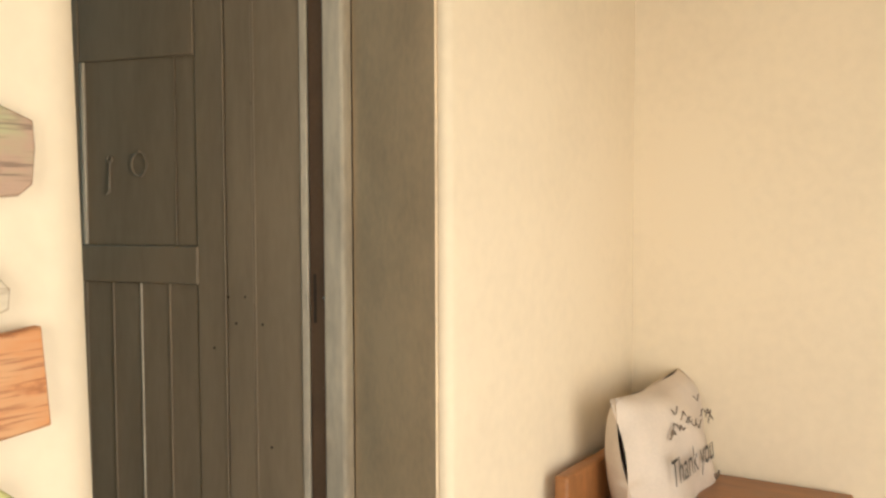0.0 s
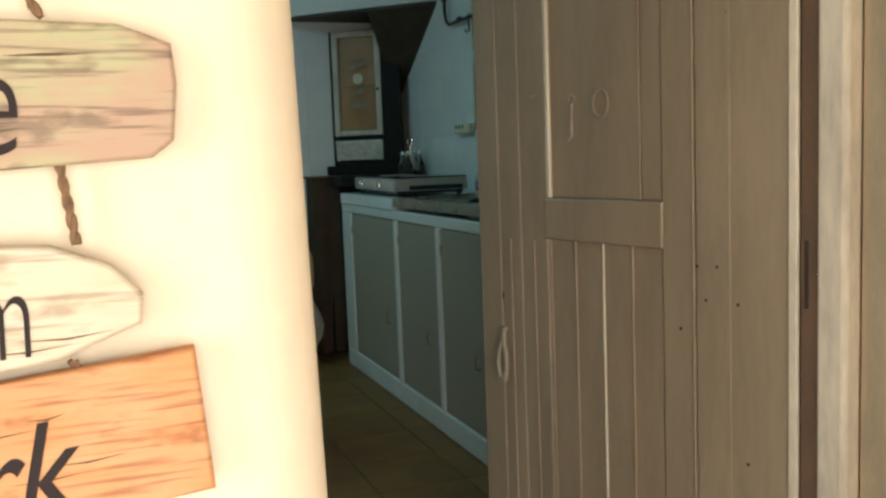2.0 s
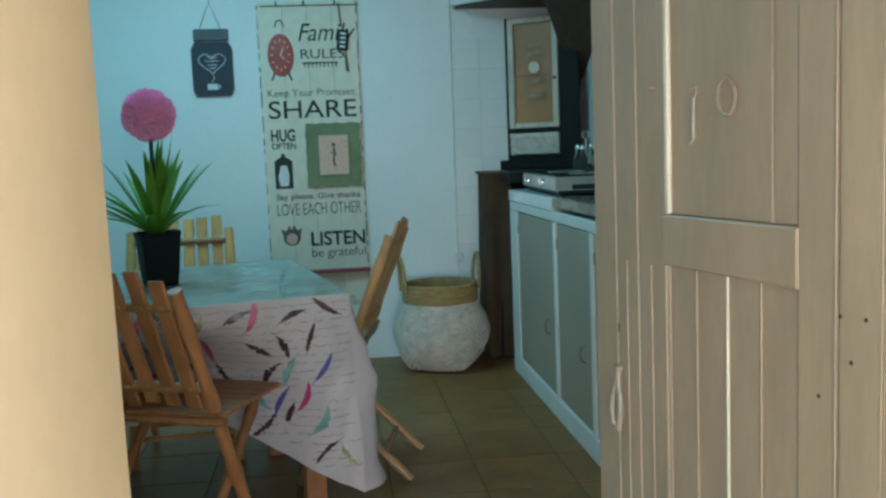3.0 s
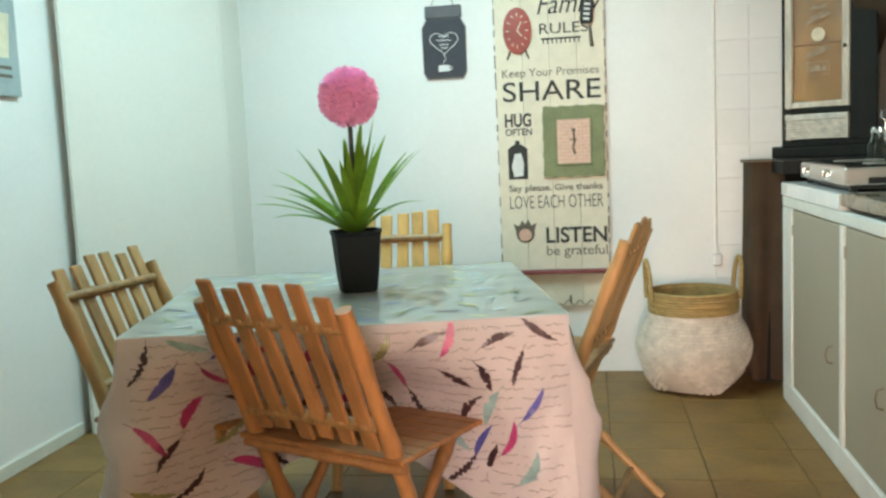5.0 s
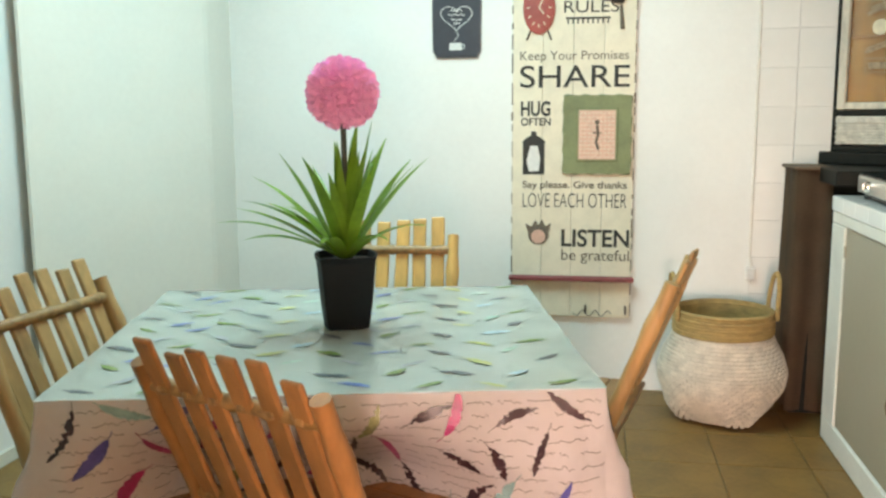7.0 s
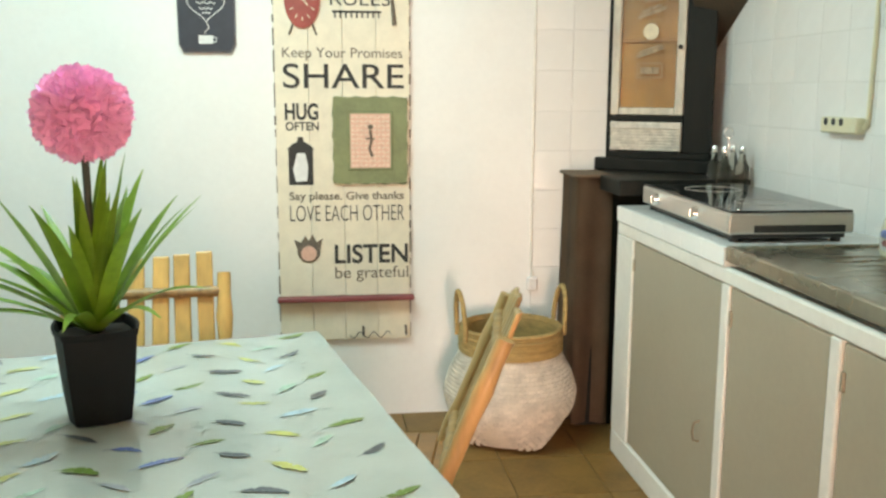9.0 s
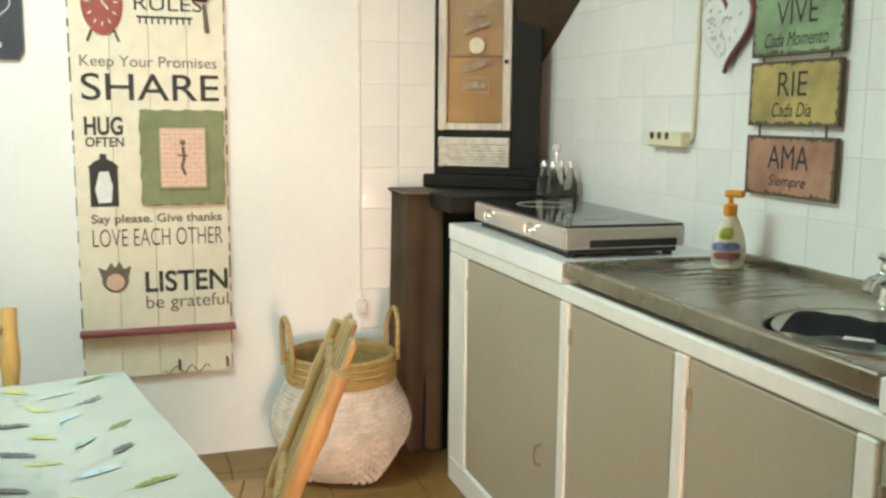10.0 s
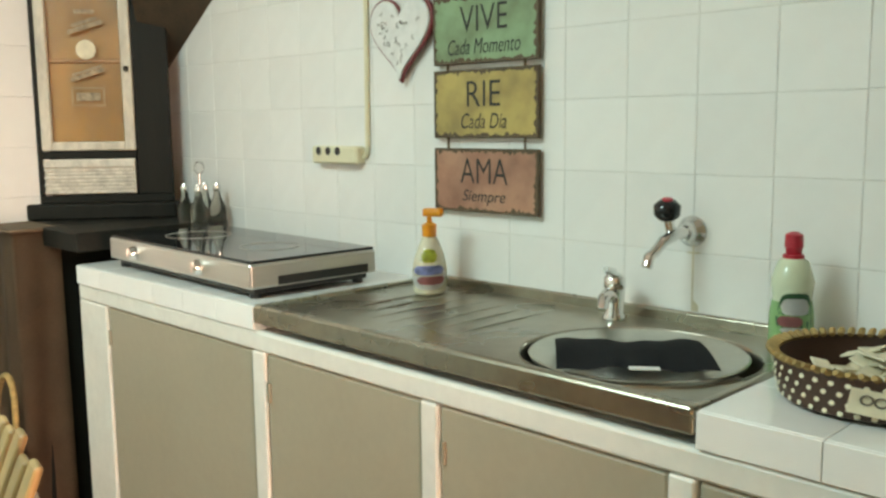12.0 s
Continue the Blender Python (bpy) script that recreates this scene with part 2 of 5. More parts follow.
def box(bm, x0, x1, y0, y1, z0, z1, bevel=0.0, m=None, seg=2):
    g = bmesh.ops.create_cube(bm, size=1.0)
    for v in g["verts"]:
        v.co = Vector((x0 + (v.co.x + 0.5) * (x1 - x0), y0 + (v.co.y + 0.5) * (y1 - y0), z0 + (v.co.z + 0.5) * (z1 - z0)))
        if m is not None:
            v.co = m @ v.co
    if bevel:
        edges = list({e for v in g["verts"] for e in v.link_edges})
        bmesh.ops.bevel(bm, geom=edges, offset=bevel, segments=seg, affect="EDGES", profile=0.5)
    return bm


def boxed(*a, **k):
    return box(bmesh.new(), *a, **k)


def tube(bm, points, radius, n=10, cap=True):
    """A round bar along points; radius is one number or one for each point."""
    pts = [Vector(p) for p in points]
    rings, up = [], None
    for i, p in enumerate(pts):
        d = (pts[min(i + 1, len(pts) - 1)] - pts[max(i - 1, 0)]).normalized()
        if up is None:
            up = Vector((0, 0, 1)) if abs(d.z) < 0.9 else Vector((0, 1, 0))
        a = d.cross(up).normalized()
        b = a.cross(d).normalized()
        up = b
        r = radius[i] if isinstance(radius, (list, tuple)) else radius
        rings.append([bm.verts.new(p + (a * math.cos(k * math.tau / n) + b * math.sin(k * math.tau / n)) * r) for k in range(n)])
    for r0, r1 in zip(rings, rings[1:]):
        for k in range(n):
            bm.faces.new((r0[k], r0[(k + 1) % n], r1[(k + 1) % n], r1[k]))
    if cap:
        bm.faces.new(rings[0][::-1])
        bm.faces.new(rings[-1])
    return bm


def lathe(bm, profile, n=28, m=None, close=True, square=0.0):
    """Turns (radius, height) pairs round z. square pulls the section towards a rounded square."""
    rings = []
    for r, z in profile:
        ring = []
        for k in range(n):
            a = k * math.tau / n
            c, s_ = math.cos(a), math.sin(a)
            f = 1.0 if not square else (1 - square) + square / max(abs(c), abs(s_))
            v = Vector((r * c * f, r * s_ * f, z))
            ring.append(bm.verts.new(m @ v if m is not None else v))
        rings.append(ring)
    for r0, r1 in zip(rings, rings[1:]):
        for k in range(n):
            bm.faces.new((r0[k], r0[(k + 1) % n], r1[(k + 1) % n], r1[k]))
    if close:
        bm.faces.new(rings[0][::-1])
        bm.faces.new(rings[-1])
    return bm


def prism(bm, outline, z0, z1, m=None, bevel=0.0):
    """A flat outline of (x, y) pairs, raised from z0 to z1."""
    lo = [bm.verts.new((m @ Vector((x, y, z0))) if m is not None else Vector((x, y, z0))) for x, y in outline]
    hi = [bm.verts.new((m @ Vector((x, y, z1))) if m is not None else Vector((x, y, z1))) for x, y in outline]
    n = len(outline)
    faces = [bm.faces.new(lo[::-1]), bm.faces.new(hi)]
    for k in range(n):
        faces.append(bm.faces.new((lo[k], lo[(k + 1) % n], hi[(k + 1) % n], hi[k])))
    if bevel:
        bmesh.ops.bevel(bm, geom=list(faces[1].edges), offset=bevel, segments=2, affect="EDGES", profile=0.5)
    return bm


def writing(text, width, height, mat, parent, m, name="lettering", thick=0.0006, shear=0.0, bold=0.0, align=True):
    """Built-in font letters as a thin mesh, fitted to a width and height, its middle at m."""
    cu = bpy.data.curves.new("letters", "FONT")
    cu.body, cu.extrude, cu.shear, cu.offset = text, 0.0, shear, bold
    tmp = bpy.data.objects.new("letters", cu)
    me = bpy.data.meshes.new_from_object(tmp)
    bpy.data.objects.remove(tmp)
    co = np.array([v.co[:] for v in me.vertices])
    lo, hi = co.min(0), co.max(0)
    for v in me.vertices:
        v.co = Vector(((v.co.x - (lo[0] + hi[0]) / 2) * width / (hi[0] - lo[0]), (v.co.y - (lo[1] + hi[1]) / 2) * height / (hi[1] - lo[1]), thick))
    me.materials.append(mat)
    ob = new(name, me)
    ob.parent = parent
    ob.matrix_basis = m
    return ob


def north(x, y, z):
    """A frame on a wall that faces the walker: x to the right, y up, z out of the wall."""
    return pose(x, y, z, 90, 0, 0)


def east(x, y, z):
    """The same on the wall with the tiles."""
    return pose(x, y, z, 90, 0, -90)


# ---- structure ----
structure("floor", boxed(-2.2, 1.8, -0.96, 3.7, -0.1, -0.006), M_floorgrout, "brown tiled kitchen floor with dark joints", "floor")
structure("floor_hall", boxed(-4.2, 2.0, -2.95, -0.96, -0.1, 0.0), M_hallfloor, "plain brown hall floor, unseen, lightened to bounce light", "floor")
structure("wall_north", boxed(-2.2, 1.75, 3.475, 3.7, 0, 2.7), M_white, "smooth white plaster wall behind the table", "wall")
structure("wall_east", boxed(1.4842, 1.75, -0.40, 3.475, 0, 2.7), M_grout, "white glazed tile wall over the counter", "wall")
structure("wall_west", boxed(-2.2, -1.85, -0.40, 3.475, 0, 2.7), M_white, "white plaster side wall", "wall")
# boxed-in projection in the far corner, standing off the side wall
bm = prism(bmesh.new(), [(-1.85, 2.62), (-1.80, 2.60), (-1.808, 2.475), (-1.795, 2.475), (-1.452, 3.205), (-1.445, 3.235), (-1.445, 3.475), (-1.85, 3.475)], 0, 2.7, bevel=0)
structure("wall_projection", bm, M_cream, "cream plaster projection in the room's corner", "wall")
# thick wall with the doorway
arc = [(-0.05 - 0.075 + 0.075 * math.sin(radians(a)), -0.885 - 0.075 * math.cos(radians(a))) for a in range(0, 91, 15)]
bm = prism(bmesh.new(), [(-4.2, -0.96)] + arc + [(-0.045, -0.70), (-0.068, -0.55), (-0.118, -0.40), (-4.2, -0.40)], 0, 2.7)
for v in bm.verts:
    if v.co.x > -1 and v.co.y < -0.6:
        v.co.x += 0.027 - 0.0225 * v.co.z
structure("wall_south_1", bm, M_hall,
          "thick warm beige plaster wall beside the doorway", "wall", True)
arc = [(0.61 + 0.02 - 0.02 * math.cos(radians(a)), -0.95 - 0.02 * math.sin(radians(a))) for a in range(0, 91, 15)]
structure("wall_south_2", prism(bmesh.new(), [(0.866, -0.565)] + arc + [(2.0, -0.97), (2.0, -0.40), (0.935, -0.40), (0.935, -0.565)], 0, 2.7), M_hall,
          "warm beige plaster wall with a splayed door reveal", "wall", True)
bm = prism(bmesh.new(), [(-0.11, -0.40), (-0.045, -0.70), (-0.05, -0.885), (0.605, -0.95), (0.866, -0.565), (0.935, -0.40)], 2.06, 2.7)
structure("lintel", bm, M_hall, "beige plaster lintel over the doorway", "lintel")
bm = bmesh.new()
rev = [bm.verts.new(p) for p in ((0.6065, -0.945, 0), (0.8635, -0.5655, 0), (0.8635, -0.5655, 2.06), (0.6065, -0.945, 2.06))]
back = [bm.verts.new(v.co + Vector((0.006, -0.003, 0))) for v in rev]
bm.faces.new(rev)
bm.faces.new(back[::-1])
for k in range(4):
    bm.faces.new((rev[k], back[k], back[(k + 1) % 4], rev[(k + 1) % 4]))
structure("door_reveal", bm, M_reveal, "brownish painted plaster reveal beside the door", "wall")
structure("ceiling", boxed(-2.2, 1.75, -0.40, 3.7, 2.5, 2.6), M_ceil, "plain white kitchen ceiling", "ceiling")
structure("ceiling_hall", boxed(-4.2, 2.0, -2.95, -0.40, 2.7, 2.8), M_ceil, "plain white hall ceiling", "ceiling")
structure("wall_hall_east", boxed(1.45, 1.7, -2.95, -0.97, 0, 2.7), M_hall, "warm beige plaster hall wall", "wall")
structure("wall_hall_west", boxed(-4.2, -4.0, -2.95, -0.96, 0, 2.7), M_hall, "warm beige plaster hall wall", "wall")
# out-of-view wall, placed to suit the hall lamps; its openings are assumed
bm = bmesh.new()
box(bm, -4.0, -3.3, -2.95, -2.70, 0, 2.7)
box(bm, 0.75, 1.45, -2.95, -2.70, 0, 2.7)
box(bm, -0.90, 0.75, -2.95, -2.70, 1.65, 2.7)
box(bm, -1.9, -0.90, -2.95, -2.70, 0, 2.7)
box(bm, -3.3, -1.9, -2.95, -2.70, 0, 0.3)
box(bm, -3.3, -1.9, -2.95, -2.70, 1.9, 2.7)
structure("wall_hall_south", bm, M_hall, "unseen beige hall wall with assumed openings for the lamps", "wall")
# skirting strips in the kitchen
structure("baseboard", boxed(-1.85, -1.838, -0.40, 2.47, 0, 0.05, 0.003), M_skirting, "low cream skirting strip on the side wall", "baseboard")
# hood across the corner, its underside lined with dark boards that slope down beside the cabinet
HOOD = ((0.815, 3.475), (1.488, 2.745))
bm = prism(bmesh.new(), [HOOD[0], (HOOD[0][0] - 0.004, 3.43), (0.845, 3.395), HOOD[1], (1.49, 3.475)], 1.852, 2.5)
structure("chimney_hood", bm, M_white, "white plaster chimney hood across the corner", "hood")
bm = prism(bmesh.new(), [(0.83, 3.470), (0.855, 3.40), (1.484, 2.765), (1.484, 3.470)], 1.838, 1.850)
structure("hood_lining_1", bm, M_lining, "dark brown boarded lining under the hood", "hood")
bm = bmesh.new()
lo = [bm.verts.new(p) for p in ((1.4825, 2.765, 1.836), (1.20, 3.05, 1.836), (1.34, 3.26, 1.62), (1.4825, 3.40, 1.415))]
hi = [bm.verts.new(v.co + Vector((0.002, 0.004, 0.010))) for v in lo]
for t3 in ((0, 1, 2), (0, 2, 3)):
    bm.faces.new([lo[k] for k in t3])
    bm.faces.new([hi[k] for k in t3[::-1]])
for k in range(4):
    bm.faces.new((lo[k], hi[k], hi[(k + 1) % 4], lo[(k + 1) % 4]))
structure("hood_lining_2", bm, M_lining, "dark brown sloping board between hood and cabinet", "hood")

# door frame post, hinge side
frame_post = structure("door_frame", boxed(0.832, 0.868, -0.5635, -0.505, 0, 2.05, 0.008), M_frame, "worn cream painted wooden door frame post", "door frame")

# dark strip put in for the shade between door edge and post
part("gap_shade", boxed(0.848, 0.91, -0.503, -0.455, 0, 2.05, 0.002), M_curtain_gap, frame_post, "dark brown strip painting the shade of the hinge gap")

# ---- kitchen door ----
def plank_door():
    """Boarded door: planks, a sunk panel above and a sunk boarded field below; x runs from the hinge, y is the thickness."""
    m = Matrix.Translation((0.8735, -0.444, 0)) @ Matrix.Rotation(math.atan2(0.977, -0.210), 4, "Z")
    door = tagged(thing("door_1", "taupe painted boarded wooden door standing open", "door", m), kind="structure")
    w = 0.885
    # the seen face is at +y
    part("board", boxed(0, w, -0.012, 0.012, 0.012, 2.03, 0.002), M_door, door, smooth=False)
    cuts = [0.0, 0.14, 0.215, 0.295]
    for a, b in zip(cuts, cuts[1:]):
        part("plank", boxed(a + 0.0015, b - 0.0015, 0.012, 0.024, 0.012, 2.03, 0.003), M_door, door)
    part("edge_strip", boxed(-0.004, 0.014, 0.0245, 0.034, 0.012, 2.03, 0.003), M_frame, door, "pale worn edge strip")
    for a, b in ((0.6275, 0.720), (0.720, 0.800), (0.800, w)):
        part("plank", boxed(a + 0.001, b - 0.001, 0.012, 0.024, 0.012, 2.03, 0.003), M_door, door)
    part("rail", boxed(0.2965, 0.6260, 0.012, 0.024, 1.418, 2.03, 0.003), M_door, door)
    part("rail", boxed(0.290, 0.6350, 0.012, 0.028, 0.885, 0.975, 0.004), M_door, door)
    part("rail", boxed(0.2965, 0.6260, 0.012, 0.024, 0.012, 0.14, 0.003), M_door, door)
    for a, b in ((0.2965, 0.352), (0.354, 0.6260)):
        part("panel", boxed(a, b, 0.012, 0.0165, 0.975, 1.418, 0.002), M_door, door)
    part("bead", boxed(0.353, 0.357, 0.0165, 0.0195, 0.975, 1.418, 0.0012), M_door, door)
    part("bead", boxed(0.613, 0.6265, 0.0165, 0.027, 0.975, 1.418, 0.004), M_frame, door, "pale bead beside the panel")
    for a, b in ((0.2965, 0.38), (0.38, 0.462), (0.462, 0.546), (0.546, 0.6260)):
        part("panel", boxed(a + 0.001, b - 0.001, 0.012, 0.018, 0.14, 0.885, 0.002), M_door, door)
        part("bead", boxed(b - 0.007, b - 0.001, 0.018, 0.0225, 0.14, 0.885, 0.002), M_frame if b == 0.462 else M_door, door)
    for x in (0.137, 0.217, 0.674, 0.760):
        part("bead", boxed(x - 0.003, x + 0.003, 0.024, 0.0275, 0.012, 0.88 if x > 0.5 else 2.03, 0.0015), M_door, door)
    # iron hook and ring on the panel
    bm = bmesh.new()
    tube(bm, [(0.545 + 0.008 * math.sin(a), 0.020, 1.182 + 0.008 * math.cos(a)) for a in np.linspace(0, 5.8, 12)], 0.003, 6)
    tube(bm, [(0.545, 0.020, 1.174), (0.546, 0.021, 1.12), (0.545, 0.021, 1.105), (0.553, 0.024, 1.098)], 0.0036, 6)
    part("hook", bm, M_iron, door, "painted iron hook")
    bm = bmesh.new()
    tube(bm, [(0.457 + 0.022 * math.sin(a), 0.021, 1.168 + 0.028 * math.cos(a)) for a in np.linspace(0, math.tau, 22)], 0.0035, 6)
    tube(bm, [(0.457, 0.012, 1.197), (0.457, 0.026, 1.197)], 0.005, 6)
    part("ring", bm, M_iron, door, "painted iron ring")
    bm = bmesh.new()
    tube(bm, [(0.656, 0.02, 1.196), (0.656, 0.036, 1.195), (0.646, 0.040, 1.196)], 0.0025, 6)
    part("nail", bm, M_iron, door)
    part("keyhole", boxed(0.792, 0.797, 0.024, 0.0253, 0.735, 0.752), M_black, door)
    # drop pull: a loop on a stem
    bm = bmesh.new()
    pts = [(0.790, 0.030, 0.66), (0.786, 0.033, 0.635), (0.775, 0.036, 0.605), (0.773, 0.037, 0.58), (0.781, 0.037, 0.545), (0.790, 0.037, 0.553),
           (0.799, 0.037, 0.545), (0.807, 0.037, 0.58), (0.805, 0.036, 0.605), (0.794, 0.033, 0.635), (0.790, 0.030, 0.66)]
    tube(bm, pts, 0.0062, 8)
    tube(bm, [(0.790, 0.02, 0.664), (0.790, 0.036, 0.66)], 0.007, 8)
    part("pull", bm, M_iron, door, "painted iron drop pull")
    bm = bmesh.new()
    for x, z in ((0.21, 0.86), (0.165, 0.862), (0.19, 0.80), (0.12, 0.80), (0.25, 0.74), (0.14, 1.30), (0.10, 0.52)):
        lathe(bm, [(0.0035, 0), (0.003, 0.0012), (0.001, 0.0016)], 8, pose(x, 0.0238, z, -90, 0, 0))
    part("nail_heads", bm, M_darkiron, door)
    bm = box(bmesh.new(), -0.060, -0.014, 0.026, 0.031, 0.81, 0.92, 0.0015)
    tube(bm, [(-0.056, 0.034, 0.79), (-0.056, 0.034, 0.94)], 0.008, 8)
    part("hinge", bm, M_darkiron, door, "dark iron hinge")
    part("latch_pin", tube(bmesh.new(), [(-0.075, 0.046, 0.866), (-0.045, 0.040, 0.868)], 0.004, 8), M_chrome, door)


plank_door()


# ---- counter along the tiled wall ----
def counter():
    c = thing("counter", "white painted masonry kitchen counter with framed cupboard openings", "counter")
    part("body", boxed(1.03, 1.488, 0.45, 3.0, 0.0, 0.845), M_ctr, c, smooth=False)
    part("top_rail", boxed(1.0, 1.03, 0.45, 3.0, 0.803, 0.846, 0.006), M_ctr, c)
    part("plinth", boxed(1.0, 1.03, 0.45, 3.0, 0.0, 0.09, 0.006), M_ctr, c)
    for a, b in ((2.838, 3.0), (2.103, 2.148), (1.591, 1.632), (1.108, 1.15), (0.45, 0.62)):
        part("stile", boxed(1.0, 1.03, a, b, 0.09, 0.803, 0.005), M_ctr, c)
    for a, b, h in ((2.148, 2.838, 2.25), (1.632, 2.103, 1.72), (1.15, 1.591, 1.24), (0.62, 1.108, 0.72)):
        d = thing("cupboard_door", "plain beige painted cupboard door under the counter", "cupboard door", group="cupboard doors under the counter")
        part("panel", boxed(1.006, 1.026, a + 0.002, b - 0.002, 0.093, 0.801, 0.006), M_panel, d)
        bm = bmesh.new()
        tube(bm, [(1.006, h, 0.33), (0.99, h, 0.335), (0.985, h, 0.36), (0.99, h, 0.385), (1.006, h, 0.39)], 0.0032, 8)
        part("handle", bm, M_bow, d, "small brownish bow handle")
        bm = bmesh.new()
        tube(bm, [(1.004, b - 0.012, 0.70), (1.004, b - 0.012, 0.74)], 0.005, 8)
        part("hinge", bm, M_iron, d)


counter()


def tiled_top(name, y0, y1, label):
    t = thing(name, label, "worktop")
    part("bed", boxed(1.004, 1.488, y0, y1, 0.846, 0.893), M_grout, t, smooth=False)
    n = round((y1 - y0) / 0.15)
    for i in range(n):
        a, b = y0 + (y1 - y0) * i / n, y0 + (y1 - y0) * (i + 1) / n
        for j in range(3):
            x0, x1 = 1.002 + 0.162 * j, 1.002 + 0.162 * (j + 1)
            part("tile", boxed(x0 + 0.0005, x1 - 0.0005, a + 0.0005, b - 0.0005, 0.892, 0.899, 0.001), M_tile, t)
        part("edge_tile", boxed(0.996, 1.005, a + 0.0005, b - 0.0005, 0.848, 0.898, 0.001), M_tile, t)


tiled_top("worktop", 2.132, 2.998, "white tiled worktop under the hob")
tiled_top("worktop", 0.45, 1.108, "white tiled worktop beside the sink")


def sink():
    s = thing("sink_unit", "stained stainless steel sink unit with a round bowl", "sink")
    cx, cy, r, oval = 1.212, 1.335, 0.188, 1.03
    bm = bmesh.new()
    n = 48
    outer = []
    for k in range(n):
        a = k * math.tau / n
        c, q = math.cos(a), math.sin(a)
        f = min((1.475 - cx) / c if c > 0 else (1.02 - cx) / c if c < 0 else 9, (2.12 - cy) / q if q > 0 else (1.12 - cy) / q if q < 0 else 9)
        outer.append(bm.verts.new((cx + c * f, cy + q * f, 0.893)))
    for x, y in ((1.475, 2.12), (1.475, 1.12), (1.02, 1.12), (1.02, 2.12)):
        v = min(outer, key=lambda p: (p.co.x - x) ** 2 + (p.co.y - y) ** 2)
        v.co.x, v.co.y = x, y
    rings = [outer]
    for rr, z in ((1.02, 0.893), (1.012, 0.896), (1.0, 0.893), (0.985, 0.878), (0.93, 0.80), (0.82, 0.765), (0.2, 0.76)):
        rings.append([bm.verts.new((cx + rr * r * math.cos(k * math.tau / n), cy + oval * rr * r * math.sin(k * math.tau / n), z)) for k in range(n)])
    for r0, r1 in zip(rings, rings[1:]):
        for k in range(n):
            bm.faces.new((r0[k], r0[(k + 1) % n], r1[(k + 1) % n], r1[k]))
    bm.faces.new(rings[-1])
    part("bowl_and_drainer", bm, M_steel, s)
    bm = bmesh.new()
    box(bm, 0.997, 1.022, 1.112, 2.131, 0.862, 0.903, 0.006)
    box(bm, 1.473, 1.487, 1.112, 2.131, 0.875, 0.915, 0.004)
    box(bm, 1.01, 1.487, 1.110, 1.124, 0.866, 0.902, 0.005)
    box(bm, 1.01, 1.487, 2.117, 2.131, 0.866, 0.902, 0.005)
    part("rim", bm, M_steel, s)
    for i in range(7):
        y = 1.66 + i * 0.055
        part("drainer_ridge", tube(bmesh.new(), [(1.10, y, 0.8925), (1.25, y, 0.894), (1.40, y, 0.8925)], [0.001, 0.0025, 0.001], 6), M_steel, s)
    bm = lathe(bmesh.new(), [(0.03, 0), (0.032, 0.004), (0.012, 0.005)], 16, pose(cx, cy, 0.7602))
    part("drain", bm, M_darkiron, s)
    tap = thing("basin_tap", "small chrome mixer tap on the sink", "tap")
    bm = lathe(bmesh.new(), [(0.024, 0), (0.024, 0.008), (0.018, 0.014), (0.018, 0.06), (0.021, 0.064), (0.021, 0.082), (0.012, 0.09)], 18, pose(1.415, 1.52, 0.8935))
    part("body", bm, M_chrome, tap)
    part("spout", tube(bmesh.new(), [(1.41, 1.52, 0.935), (1.37, 1.505, 0.952), (1.335, 1.49, 0.948), (1.325, 1.486, 0.93)], [0.013, 0.012, 0.011, 0.010], 10), M_chrome, tap)
    part("lever", tube(bmesh.new(), [(1.415, 1.52, 0.975), (1.39, 1.511, 0.990), (1.355, 1.50, 1.0)], [0.011, 0.009, 0.006], 8), M_chrome, tap)
    lid = thing("round_tray", "round brushed steel tray sunk over the sink bowl", "tray", pose(1.222, 1.343, 0.886))
    part("disc", lathe(bmesh.new(), [(0.001, 0.002), (0.12, 0.003), (0.165, 0.005), (0.176, 0.009), (0.179, 0.007), (0.176, 0.001), (0.001, -0.004)], 48), M_lid, lid)
    cl = thing("cleaning_cloth", "folded black cloth with a white tag on a steel tray", "cloth")
    bm = bmesh.new()
    n1, n2 = 22, 12
    g = []
    for i in range(n1):
        row = []
        for j in range(n2):
            u, v = i / (n1 - 1), j / (n2 - 1)
            p = Vector((1.165, 1.47, 0)).lerp(Vector((1.315, 1.282, 0)), u) + Vector((-0.150, -0.120, 0)) * v
            p.z = 0.9065 + 0.009 * math.sin(v * 3.0) + 0.0025 * math.sin(u * 9 + v * 4) + 0.0015 * math.sin(u * 23)
            row.append(bm.verts.new(p))
        g.append(row)
    for i in range(n1 - 1):
        for j in range(n2 - 1):
            bm.faces.new((g[i][j], g[i + 1][j], g[i + 1][j + 1], g[i][j + 1]))
    bmesh.ops.solidify(bm, geom=bm.faces[:], thickness=0.016)
    part("cloth", bm, M_towel, cl)
    part("tag", boxed(-0.022, 0.022, -0.008, 0.008, 0, 0.0015), M_chalk, cl, "white tag", m=pose(1.074, 1.235, 0.9155, 0, 0, -52))


sink()


